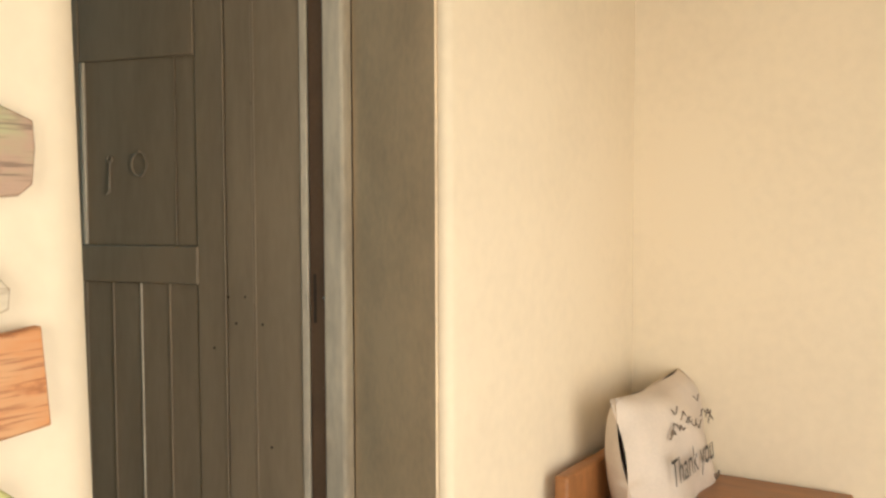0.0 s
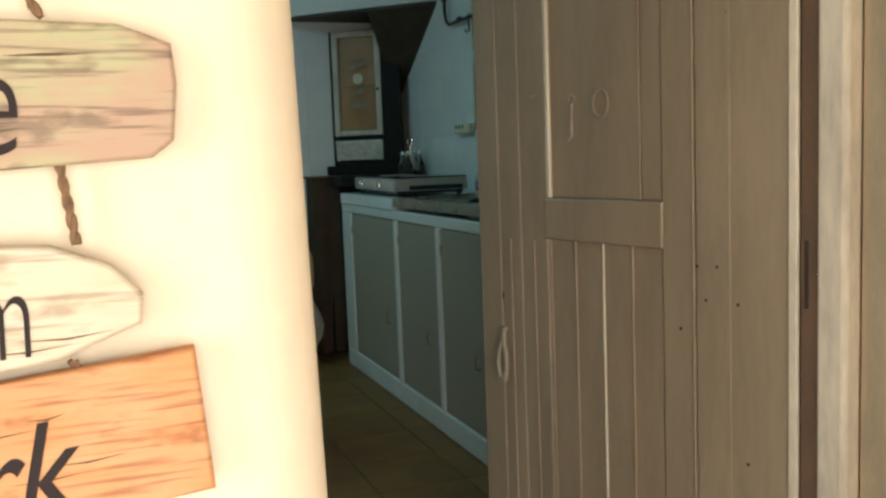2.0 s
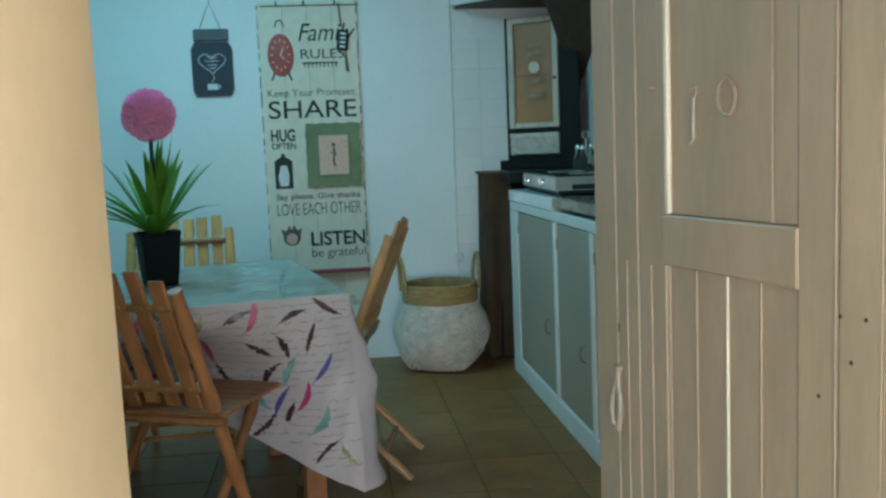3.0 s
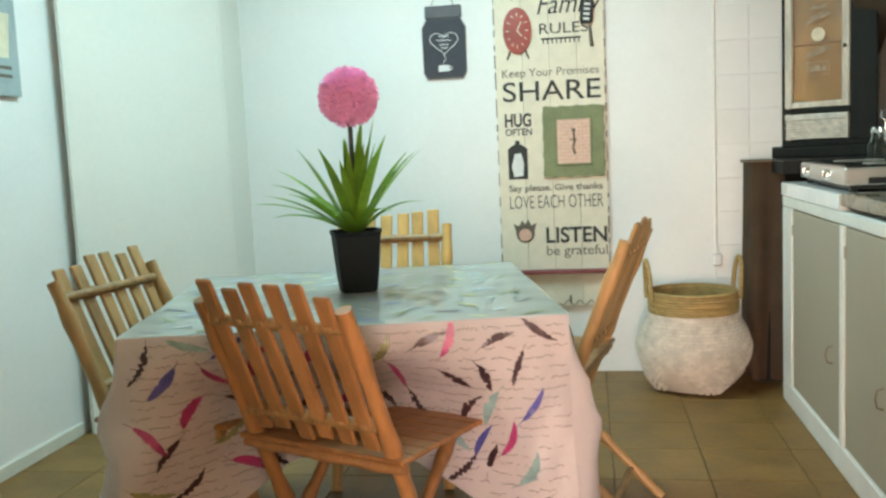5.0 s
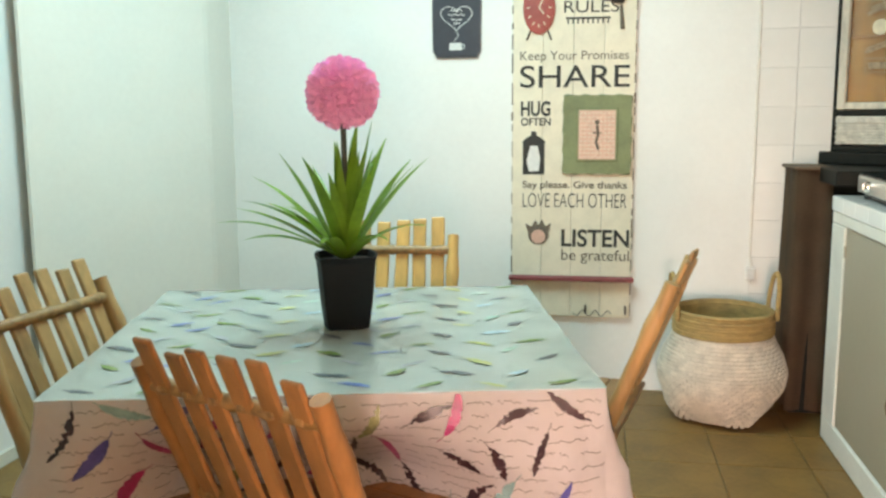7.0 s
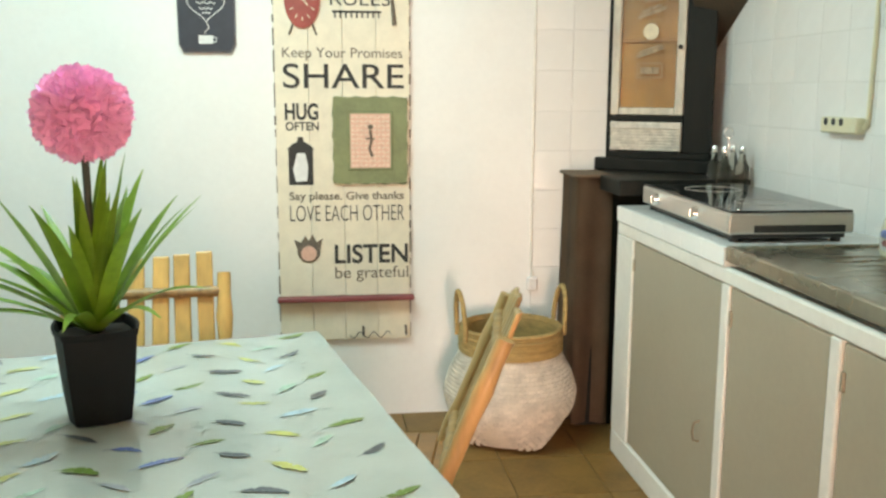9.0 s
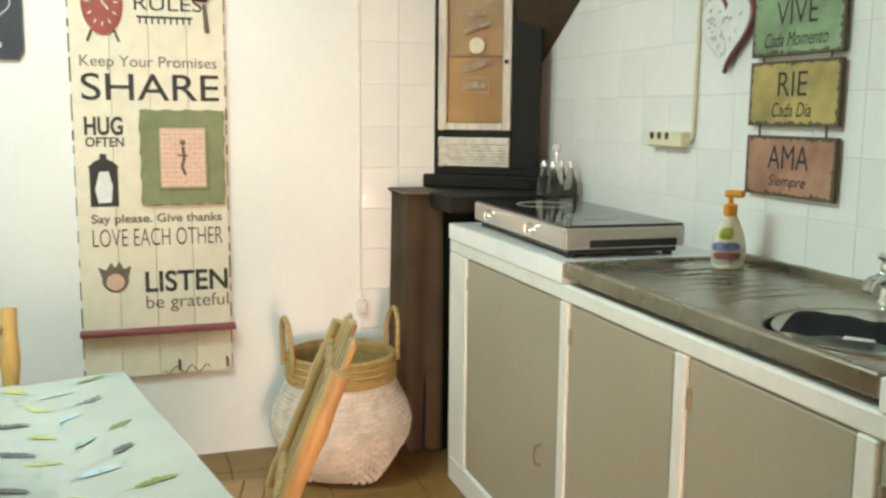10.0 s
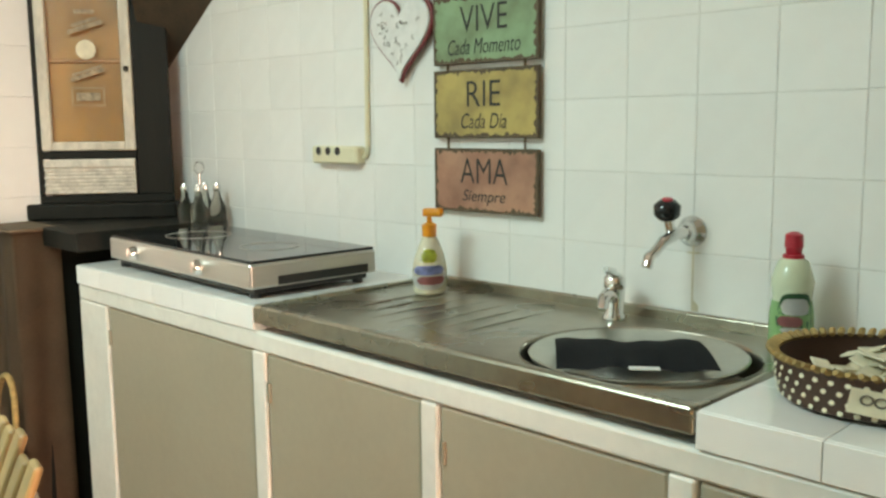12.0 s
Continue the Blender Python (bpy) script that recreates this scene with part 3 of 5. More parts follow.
def wall_tap():
    t = thing("wall_tap", "chrome wall tap with a dark knob on the tiles", "tap")
    part("flange", lathe(bmesh.new(), [(0.030, 0), (0.029, 0.006), (0.019, 0.012), (0.015, 0.03)], 20, pose(1.484, 1.395, 1.068, 0, -90, 0)), M_chrome, t)
    part("spout", tube(bmesh.new(), [(1.46, 1.395, 1.068), (1.43, 1.40, 1.068), (1.405, 1.41, 1.055), (1.385, 1.416, 1.035), (1.372, 1.418, 1.03), (1.366, 1.419, 1.01)],
                       [0.012, 0.012, 0.011, 0.010, 0.010, 0.010], 10), M_chrome, t)
    part("stem", tube(bmesh.new(), [(1.425, 1.405, 1.068), (1.42, 1.412, 1.10)], 0.009, 8), M_chrome, t)
    part("knob", lathe(bmesh.new(), [(0.016, 0), (0.024, 0.008), (0.025, 0.026), (0.014, 0.036)], 12, pose(1.42, 1.413, 1.095, 8, -10, 0)), M_blackglass, t, "dark faceted knob with a red cap")
    part("cap", lathe(bmesh.new(), [(0.010, 0), (0.009, 0.003), (0.002, 0.004)], 12, pose(1.4135, 1.408, 1.1305, 8, -10, 0)), M_redcap, t)
    tagged(part("tap_streak", boxed(1.4832, 1.4838, 1.380, 1.405, 0.917, 1.045), M_tapstreak), "yellowish streak on the tiles below the tap", "stain")


wall_tap()


def hob():
    m = Matrix.Translation((1.05, 2.90, 0.9)) @ Matrix.Rotation(radians(-2), 4, "Z")
    h = thing("table_hob", "two-burner glass table hob with a steel front", "hob", m)
    part("casing", boxed(0.0, 0.345, -0.72, 0, 0.022, 0.078, 0.006), M_alu, h, "brushed steel casing")
    part("glass_top", boxed(0.004, 0.341, -0.716, -0.004, 0.078, 0.084, 0.002), M_blackglass, h, "black glass top")
    part("base", boxed(0.02, 0.33, -0.70, -0.02, 0.0085, 0.022), M_black, h)
    part("vent", boxed(0.07, 0.32, -0.7215, -0.719, 0.026, 0.046, 0.0015), M_black, h)
    for x in (0.03, 0.31):
        for y in (-0.69, -0.03):
            part("foot", lathe(bmesh.new(), [(0.013, 0), (0.013, 0.010)], 10, pose(x, y, -0.001)), M_black, h)
    for y in (-0.16, -0.50):
        k = part("knob", lathe(bmesh.new(), [(0.018, 0), (0.018, 0.012), (0.014, 0.020), (0.004, 0.022)], 16, pose(0.001, y, 0.05, 0, -90, 0)), M_chrome, h, "round steel knob")
        part("pointer", boxed(-0.025, -0.018, y - 0.003, y + 0.003, 0.042, 0.062, 0.001), M_alu, k)
    for y, r in ((-0.18, 0.085), (-0.53, 0.07)):
        bm = bmesh.new()
        tube(bm, [(0.17 + r * math.cos(a), y + r * math.sin(a), 0.0842) for a in np.linspace(0, math.tau, 33)], 0.0012, 4)
        part("ring_mark", bm, M_alu, h)


hob()


def cruet_set():
    c = thing("cruet_set", "glass oil and vinegar bottles in a chrome stand", "cruet set", pose(1.395, 3.01, 0.899))
    glass = bpy.data.materials.new("cruet_glass")
    glass.use_nodes = True
    b = glass.node_tree.nodes["Principled BSDF"]
    b.inputs["Base Color"].default_value, b.inputs["Roughness"].default_value = (0.85, 0.83, 0.75, 1), 0.05
    b.inputs["Transmission Weight"].default_value = 1.0
    for k, (x, y) in enumerate(((-0.035, 0.03), (0.035, 0.03), (-0.03, -0.04), (0.04, -0.03))):
        bot = part("bottle", lathe(bmesh.new(), [(0.024, 0.006), (0.026, 0.012), (0.026, 0.13), (0.012, 0.16), (0.010, 0.18)], 16, pose(x, y, 0)), glass, c)
        part("stopper", lathe(bmesh.new(), [(0.011, 0.18), (0.013, 0.19), (0.006, 0.205)], 12, pose(x, y, 0)), M_chrome, bot)
        part("oil", lathe(bmesh.new(), [(0.022, 0.010), (0.022, 0.06)], 12, pose(x, y, 0)), M_amber if k % 2 else M_darkiron, bot)
    part("stand_base", lathe(bmesh.new(), [(0.075, 0), (0.075, 0.004), (0.07, 0.006)], 24), M_chrome, c)
    bm = bmesh.new()
    tube(bm, [(0, 0, 0.004), (0, 0, 0.235)], 0.004, 8)
    tube(bm, [(0.016 * math.cos(a), 0, 0.25 + 0.018 * math.sin(a)) for a in np.linspace(0, math.tau, 17)], 0.003, 6)
    part("handle", bm, M_chrome, c)


cruet_set()


DISH = ((0.0, 0.06, 0.085, 0.12), (0.037, 0.036, 0.032, 0.036))
SOAP = ((0.006, 0.045, 0.085, 0.115), (0.038, 0.041, 0.033, 0.021))


def label_patch(owner, profile, name, mat, a0, a1, z0, z1, lift, lab=""):
    """A curved piece of label with rounded ends on a bottle's side."""
    bm = bmesh.new()
    cols = []
    for i in range(11):
        u = i / 10
        a = radians(a0 + (a1 - a0) * u)
        rise = 0.5 * (1 - math.sqrt(max(0.0, 1 - (2 * u - 1) ** 4)))
        za, zb = z0 + (z1 - z0) * rise, z1 - (z1 - z0) * rise
        col = []
        for k in range(6):
            z = za + (zb - za) * k / 5
            r = float(np.interp(z, *profile)) + lift
            col.append(bm.verts.new((r * math.cos(a), r * math.sin(a), z)))
        cols.append(col)
    for c0, c1 in zip(cols, cols[1:]):
        for k in range(5):
            bm.faces.new((c0[k], c1[k], c1[k + 1], c0[k + 1]))
    bmesh.ops.solidify(bm, geom=bm.faces[:], thickness=-0.0004)
    part(name, bm, mat, owner, lab)


def bottles():
    s = thing("soap_bottle", "pump bottle of yellow soap with an orange pump on the sink", "soap bottle", pose(1.375, 1.99, 0.894, 0, 0, -60) @ Matrix.Diagonal((0.95, 1.3, 1.03, 1)))
    part("bottle", lathe(bmesh.new(), [(0.033, 0), (0.038, 0.006), (0.041, 0.045), (0.038, 0.065), (0.033, 0.085), (0.021, 0.115), (0.013, 0.127)], 28), M_soap, s)
    label_patch(s, SOAP, "label", M_chalk, 215, 355, 0.014, 0.075, 0.0006, "white label with blue and red bands")
    label_patch(s, SOAP, "label_mark", M_soapblue, 228, 345, 0.046, 0.066, 0.0012)
    label_patch(s, SOAP, "label_mark", M_redlabel, 245, 345, 0.025, 0.043, 0.0012)
    label_patch(s, SOAP, "badge", M_limebadge, 258, 322, 0.072, 0.100, 0.0010, "yellow-green round badge")
    part("collar", lathe(bmesh.new(), [(0.016, 0.125), (0.017, 0.15), (0.008, 0.155)], 16), M_orange, s)
    bm = tube(bmesh.new(), [(0, 0, 0.15), (0, 0, 0.172)], 0.006, 8)
    box(bm, -0.014, 0.034, -0.010, 0.010, 0.168, 0.186, 0.005)
    part("pump", bm, M_orange, s, "orange pump head")
    d = thing("dish_soap_bottle", "green dish soap bottle with a red cap on the worktop", "soap bottle", pose(1.40, 1.165, 0.905, 0, 0, -55) @ Matrix.Diagonal((0.95, 0.95, 0.89, 1)))
    bm = bmesh.new()
    lathe(bm, [(0.030, -0.012), (0.037, 0.0), (0.036, 0.06), (0.032, 0.085), (0.036, 0.12), (0.026, 0.155), (0.014, 0.165)], 22)
    part("bottle", bm, M_dish, d)
    part("liquid_band", lathe(bmesh.new(), [(0.0372, 0.002), (0.0374, 0.03), (0.0366, 0.06), (0.0332, 0.084)], 22, close=False), M_dishgreen, d, "green soap inside the clear bottle")

    label_patch(d, DISH, "label", M_dishlabel, 215, 330, 0.010, 0.102, 0.0006, "dark green label with white and red shapes")
    label_patch(d, DISH, "label_mark", M_chalk, 228, 312, 0.062, 0.092, 0.0012)
    label_patch(d, DISH, "label_mark", M_redlabel, 222, 290, 0.040, 0.060, 0.0012)
    label_patch(d, DISH, "label_mark", M_chalk, 230, 300, 0.029, 0.039, 0.0012)
    part("neck_band", lathe(bmesh.new(), [(0.018, 0.150), (0.018, 0.168)], 16), M_redcap, d)
    part("cap", lathe(bmesh.new(), [(0.013, 0.168), (0.014, 0.18), (0.016, 0.182), (0.015, 0.205), (0.006, 0.21)], 16), M_redcap, d, "red push cap")
    b = thing("round_box", "round brown dotted gift box filled with cream paper", "box", pose(1.20, 0.955, 0.899) @ Matrix.Diagonal((1, 1, 0.8, 1)))
    part("wall", lathe(bmesh.new(), [(0.105, 0), (0.125, 0.008), (0.135, 0.075), (0.131, 0.075), (0.120, 0.012), (0.10, 0.008)], 36), M_brownbox, b)
    bm = bmesh.new()
    for row in range(4):
        for k in range(40):
            a, z = (k + 0.5 * (row % 2)) * math.tau / 40, 0.014 + 0.016 * row
            r = 0.1262 + (z - 0.008) * 0.149
            lathe(bm, [(0.0042, 0), (0.003, 0.0006)], 7, Matrix.Rotation(a, 4, "Z") @ pose(r, 0, z, 0, 90 - 8.5, 0))
    part("dots", bm, M_cream2, b)
    for k in range(60):
        bm = lathe(bmesh.new(), [(0.0045, -0.0085), (0.006, 0), (0.0045, 0.0085)], 6, Matrix.Rotation(k * math.tau / 60, 4, "Z") @ pose(0.134, 0, 0.079, 20, 60, 0))
        part("braid_strand", bm, M_straw, b)
    tag = part("tag", boxed(-0.028, 0.028, -0.0008, 0.0008, -0.02, 0.02, 0.0006), M_cream2, b, "yellowish printed tag", m=Matrix.Rotation(radians(197), 4, "Z") @ pose(0.1335, 0, 0.04, 0, 8, 90))
    bm = bmesh.new()
    for x in (-0.008, 0.008):
        tube(bm, [(x + 0.007 * math.cos(a), -0.0012, 0.004 + 0.007 * math.sin(a)) for a in np.linspace(0, math.tau, 15)], 0.0015, 5)
        tube(bm, [(x + 0.007 * math.cos(a), 0.0012, 0.004 + 0.007 * math.sin(a)) for a in np.linspace(0, math.tau, 15)], 0.0015, 5)
    part("tag_mark", bm, M_ink2, tag)
    rnd = random.Random(4)
    for k in range(22):
        a, r = rnd.random() * 6.28, rnd.random() * 0.09
        bm = box(bmesh.new(), -0.03, 0.03, -0.012, 0.012, 0, 0.004, 0.0015, pose(r * math.cos(a), r * math.sin(a), 0.04 + rnd.random() * 0.035, rnd.uniform(-25, 25), rnd.uniform(-25, 25), rnd.random() * 180))
        part("paper_shred", bm, M_cream2, b)


bottles()


# ---- things on the tiled wall ----
def socket():
    s = thing("wall_socket", "ivory triple wall socket on the tiles", "socket")
    part("housing", boxed(1.452, 1.486, 2.335, 2.52, 1.172, 1.218, 0.006), M_ivory, s)
    for y in (2.49, 2.45, 2.41):
        bm = lathe(bmesh.new(), [(0.011, 0), (0.011, 0.001)], 12, pose(1.4525, y, 1.205, 0, -90, 0))
        part("outlet", bm, M_black, s)
    c = thing("cable_conduit", "ivory cable running up the tiles to the socket", "cable")
    bm = tube(bmesh.new(), [(1.478, 2.335, 1.19), (1.478, 2.322, 1.195), (1.478, 2.317, 1.22), (1.478, 2.312, 1.60), (1.478, 2.305, 2.5)], 0.007, 8)
    part("cable", bm, M_ivory, c)


socket()


def heart():
    h = thing("hanging_heart", "padded white heart with dark red edge on the tiles", "ornament", east(1.468, 2.172, 1.49))
    def outline(s):
        pts = []
        for k in range(40):
            a = k * math.tau / 40
            x = 16 * math.sin(a) ** 3
            y = 13 * math.cos(a) - 5 * math.cos(2 * a) - 2 * math.cos(3 * a) - math.cos(4 * a)
            pts.append((x * s, y * s))
        return pts
    part("backing", prism(bmesh.new(), outline(0.0070), -0.004, 0.006, bevel=0.003), M_redrail, h, "dark red border")
    part("padding", prism(bmesh.new(), outline(0.0065), 0.006, 0.011, bevel=0.003), M_chalk, h, "white patterned padding")
    bm = bmesh.new()
    rnd = random.Random(8)
    for k in range(46):
        x, y = rnd.uniform(-0.075, 0.075), rnd.uniform(-0.085, 0.06)
        if y < -0.085 + abs(x) * 1.2 or y > 0.05:
            continue
        a0 = rnd.random() * 6
        tube(bm, [(x + 0.008 * math.cos(a0 + a) * a / 4, y + 0.008 * math.sin(a0 + a) * a / 4, 0.0115) for a in np.linspace(0.6, 4, 7)], 0.0009, 4)
    part("scroll_print", bm, M_ink2, h)["kind"] = "stuff"
    part("loop", tube(bmesh.new(), [(0, 0.08, 0), (0.004, 0.16, 0), (0, 0.24, 0.0)], 0.0016, 6), M_rope, h)


heart()


def plaques():
    h = thing("hanging_plaques", "three worn tin plaques hanging in a chain on the tiles", "sign")
    for z0, z1, mat, big, bw, small, sw, lab in ((1.405, 1.555, M_vgreen, "VIVE", 0.140, "Cada Momento", 0.215, "green plaque"), (1.240, 1.392, M_vyellow, "RIE", 0.100, "Cada Dia", 0.135, "yellow plaque"),
                                          (1.073, 1.216, M_vred, "AMA", 0.142, "Siempre", 0.130, "red plaque")):
        cz = (z0 + z1) / 2
        p = part("plaque", boxed(-0.155, 0.155, (z0 - z1) / 2, (z1 - z0) / 2, 0, 0.012, 0.004), mat, h, "worn %s" % lab, m=east(1.477, 1.906, cz))
        writing(big, bw, 0.056, M_ink, p, pose(0, 0.022, 0.0122), bold=-0.005)
        writing(small, sw, 0.034, M_ink, p, pose(0, -0.038, 0.0122), shear=0.25)
        bm = bmesh.new()
        hh = (z1 - z0) / 2
        for a, b, c, d in ((-0.1552, 0.1552, hh - 0.004, hh + 0.0005), (-0.1552, 0.1552, -hh - 0.0005, -hh + 0.004), (-0.1553, -0.151, -hh + 0.004, hh - 0.004), (0.151, 0.1553, -hh + 0.004, hh - 0.004)):
            box(bm, a, b, c, d, 0.001, 0.0125, 0.001)
        part("worn_edge", bm, M_plaqueedge, p)
        rnd = random.Random(int(cz * 1000))
        for ax, ay, dx, dy, ix, iy, L in ((-0.151, -hh + 0.004, 1, 0, 0, 1, 0.302), (-0.151, hh - 0.004, 1, 0, 0, -1, 0.302), (-0.151, -hh + 0.004, 0, 1, 1, 0, 2 * hh - 0.008), (0.151, -hh + 0.004, 0, 1, -1, 0, 2 * hh - 0.008)):
            bm = bmesh.new()
            n = int(L / 0.006)
            out = [bm.verts.new((ax + dx * L * k / n, ay + dy * L * k / n, 0.01225)) for k in range(n + 1)]
            inn = []
            for k in range(n + 1):
                w = 0.001 + 0.010 * rnd.random() ** 2.2
                inn.append(bm.verts.new((ax + dx * L * k / n + ix * w, ay + dy * L * k / n + iy * w, 0.01225)))
            for k in range(n):
                bm.faces.new((out[k], out[k + 1], inn[k + 1], inn[k]))
            part("worn_border", bm, M_plaqueedge, p, smooth=False)
    for za, zb in ((1.392, 1.405), (1.216, 1.240), (1.555, 1.62)):
        for y in (2.02, 1.79):
            part("cord", tube(bmesh.new(), [(1.471, y, za - 0.008), (1.469, y, (za + zb) / 2), (1.471, y, zb + 0.008)], 0.003, 6), M_rope, h)


plaques()


def iron_rail():
    r = thing("iron_rail", "dark iron utensil rail with upturned ends on the tiles", "rail")
    bm = bmesh.new()
    tube(bm, [(1.458, 2.60, 1.815), (1.456, 2.595, 1.76), (1.456, 2.575, 1.715), (1.456, 2.54, 1.698), (1.456, 2.20, 1.696), (1.456, 1.62, 1.694), (1.456, 1.585, 1.712), (1.457, 1.57, 1.80)], 0.0085, 8)
    part("bar", bm, M_darkiron, r)
    for y in (2.60, 1.57):
        part("knob", lathe(bmesh.new(), [(0.004, -0.014), (0.014, -0.006), (0.014, 0.006), (0.004, 0.014)], 12, pose(1.458, y, 1.822)), M_darkiron, r)
    for y in (2.45, 1.72):
        part("bracket", tube(bmesh.new(), [(1.4835, y, 1.72), (1.462, y, 1.712), (1.456, y, 1.697)], 0.006, 8), M_darkiron, r)
    for y in (2.285, 2.06, 1.75):
        part("hook", tube(bmesh.new(), [(1.456, y, 1.712), (1.446, y, 1.70), (1.450, y, 1.66), (1.447, y - 0.006, 1.63), (1.435, y - 0.008, 1.622), (1.430, y - 0.006, 1.64)], 0.004, 6), M_darkiron, r)


iron_rail()


# ---- corner: curtained stand, corner cabinet, basket ----
def curtained_stand():
    s = thing("curtained_stand", "low stand with a black top and brown cloth curtain", "stand")
    bm = bmesh.new()
    rows, cols = 14, 70
    path = [(0.915, 3.46), (0.915, 3.245), (1.06, 3.245)]
    L = [0.215, 0.145]
    g = []
    for i in range(cols):
        d = i / (cols - 1) * sum(L)
        if d < L[0]:
            p, nrm = Vector((path[0][0], path[0][1] - d, 0)), Vector((-1, 0, 0))
        else:
            p, nrm = Vector((path[1][0] + d - L[0], path[1][1], 0)), Vector((0, -1, 0))
        col = []
        for j in range(rows):
            z = 0.965 * (1 - j / (rows - 1)) + 0.012
            drop = j / (rows - 1)
            w = (0.003 + 0.012 * drop) * math.sin(d * 55 + 1.3 * drop) + 0.006 * drop * math.sin(d * 23 + 1)
            col.append(bm.verts.new((p.x + nrm.x * (w - 0.008), p.y + nrm.y * (w - 0.008), z)))
        g.append(col)
    for i in range(cols - 1):
        for j in range(rows - 1):
            bm.faces.new((g[i][j], g[i + 1][j], g[i + 1][j + 1], g[i][j + 1]))
    bmesh.ops.solidify(bm, geom=bm.faces[:], thickness=0.004)
    part("curtain", bm, M_curtain_gap, s, "brown cloth curtain in soft folds")
    bm = bmesh.new()
    box(bm, 1.062, 1.486, 3.24, 3.474, 0.965, 0.985, 0.004)
    box(bm, 1.005, 1.486, 3.003, 3.2395, 0.93, 0.985, 0.004)
    part("top", bm, M_darkwood, s, "black stained wooden top")
    part("top_cover", boxed(0.910, 1.0615, 3.238, 3.474, 0.972, 0.984, 0.005), M_curtain_gap, s, "brown cloth over the top")
    part("carcass", boxed(0.94, 1.486, 3.26, 3.474, 0.0, 0.965), M_darkwood, s, smooth=False)


curtained_stand()


def corner_cabinet():
    m = Matrix.Translation((1.095, 3.468, 0.985)) @ Matrix.Rotation(math.atan2(-0.595, 0.80), 4, "Z")
    c = thing("corner_cabinet", "black stained corner cabinet with a distressed white glazed door", "cabinet", m)
    W, H = 0.41, 0.797
    bm = prism(bmesh.new(), [(0.03, 0.02), (W - 0.01, 0.02), (W * 0.62, 0.22)], 0.02, H)
    part("carcass", bm, M_darkwood, c, smooth=False)
    part("base", boxed(-0.035, W + 0.01, -0.035, 0.05, 0.0, 0.05, 0.006), M_darkwood, c)
    part("bottom_rail", boxed(0.0, W, -0.004, 0.018, 0.05, 0.075, 0.003), M_darkwood, c)
    part("stile", boxed(0.0, 0.014, -0.004, 0.018, 0.075, H, 0.003), M_darkwood, c)
    part("stile", boxed(0.302, W, -0.004, 0.018, 0.075, H, 0.003), M_darkwood, c)
    part("mid_rail", boxed(0.014, 0.302, -0.004, 0.018, 0.192, 0.214, 0.003), M_darkwood, c)
    d = part("drawer_front", boxed(0.020, 0.296, -0.008, 0.012, 0.079, 0.188, 0.003), M_whitewood, c, "white wicker drawer with a folded cloth edge")
    rnd = random.Random(2)
    for row in range(7):
        for k in range(13):
            x, z = 0.029 + 0.0205 * k + (0.010 if row % 2 else 0), 0.086 + 0.0115 * row
            if x > 0.288:
                continue
            part("wicker_strand", boxed(-0.0115, 0.0115, -0.004, 0.002, -0.0045, 0.0045, 0.002, m=pose(x, -0.0085, z, 0, rnd.uniform(-6, 6), 0), seg=1), M_wicker, d)
    part("cloth_edge", boxed(0.018, 0.298, -0.015, -0.004, 0.163, 0.190, 0.004), M_wicker, d)
    fr = part("door_frame", box(box(box(box(bmesh.new(), 0.016, 0.048, -0.010, 0.014, 0.217, H - 0.004, 0.004), 0.268, 0.300, -0.010, 0.014, 0.217, H - 0.004, 0.004),
                                    0.048, 0.268, -0.010, 0.014, 0.217, 0.244, 0.004), 0.048, 0.268, -0.010, 0.014, H - 0.034, H - 0.004, 0.004), M_whitewood, c, "distressed white door frame")
    part("back_board", boxed(0.048, 0.268, 0.014, 0.0195, 0.244, H - 0.034), M_amber, c, "amber wooden board behind the glass")
    part("shelf_edge", boxed(0.048, 0.268, 0.004, 0.0138, 0.490, 0.503, 0.002), M_bamboo, c)
    gl = bpy.data.materials.new("cabinet_glass")
    gl.use_nodes = True
    b = gl.node_tree.nodes["Principled BSDF"]
    b.inputs["Base Color"].default_value, b.inputs["Roughness"].default_value, b.inputs["Transmission Weight"].default_value = (0.95, 0.93, 0.9, 1), 0.03, 1.0
    b.inputs["IOR"].default_value = 1.3
    pane = part("pane", boxed(0.048, 0.268, -0.003, -0.001, 0.244, H - 0.034), gl, c, "glass pane with white print")
    pane.visible_shadow = False
    faded = material("faded_glass_print", (0.42, 0.32, 0.22), 0.8, var=0.2, scale=60)
    for x0, x1, z0, z1, tilt in ((0.11, 0.22, 0.447, 0.459, 18), (0.118, 0.212, 0.462, 0.470, 18), (0.11, 0.22, 0.592, 0.606, 18), (0.125, 0.205, 0.610, 0.62, 18), (0.115, 0.215, 0.41, 0.414, 0), (0.115, 0.215, 0.356, 0.360, 0),
                                 (0.115, 0.119, 0.36, 0.41, 0), (0.211, 0.215, 0.36, 0.41, 0), (0.128, 0.202, 0.372, 0.398, 0), (0.135, 0.197, 0.64, 0.652, 0)):
        cx, cz = (x0 + x1) / 2, (z0 + z1) / 2
        part("print", boxed(x0 - cx, x1 - cx, 0, 0.0005, z0 - cz, z1 - cz, m=pose(cx, -0.0042, cz, 0, -tilt, 0)), faded, pane)
    part("round_print", lathe(bmesh.new(), [(0.030, 0), (0.030, 0.0005)], 24, pose(0.165, -0.0035, 0.53, 90, 0, 0)), M_cream2, pane)
    part("knob", lathe(bmesh.new(), [(0.005, 0), (0.009, 0.012), (0.003, 0.018)], 12, pose(0.285, -0.010, 0.47, 90, 0, 0)), M_darkiron, c)


corner_cabinet()


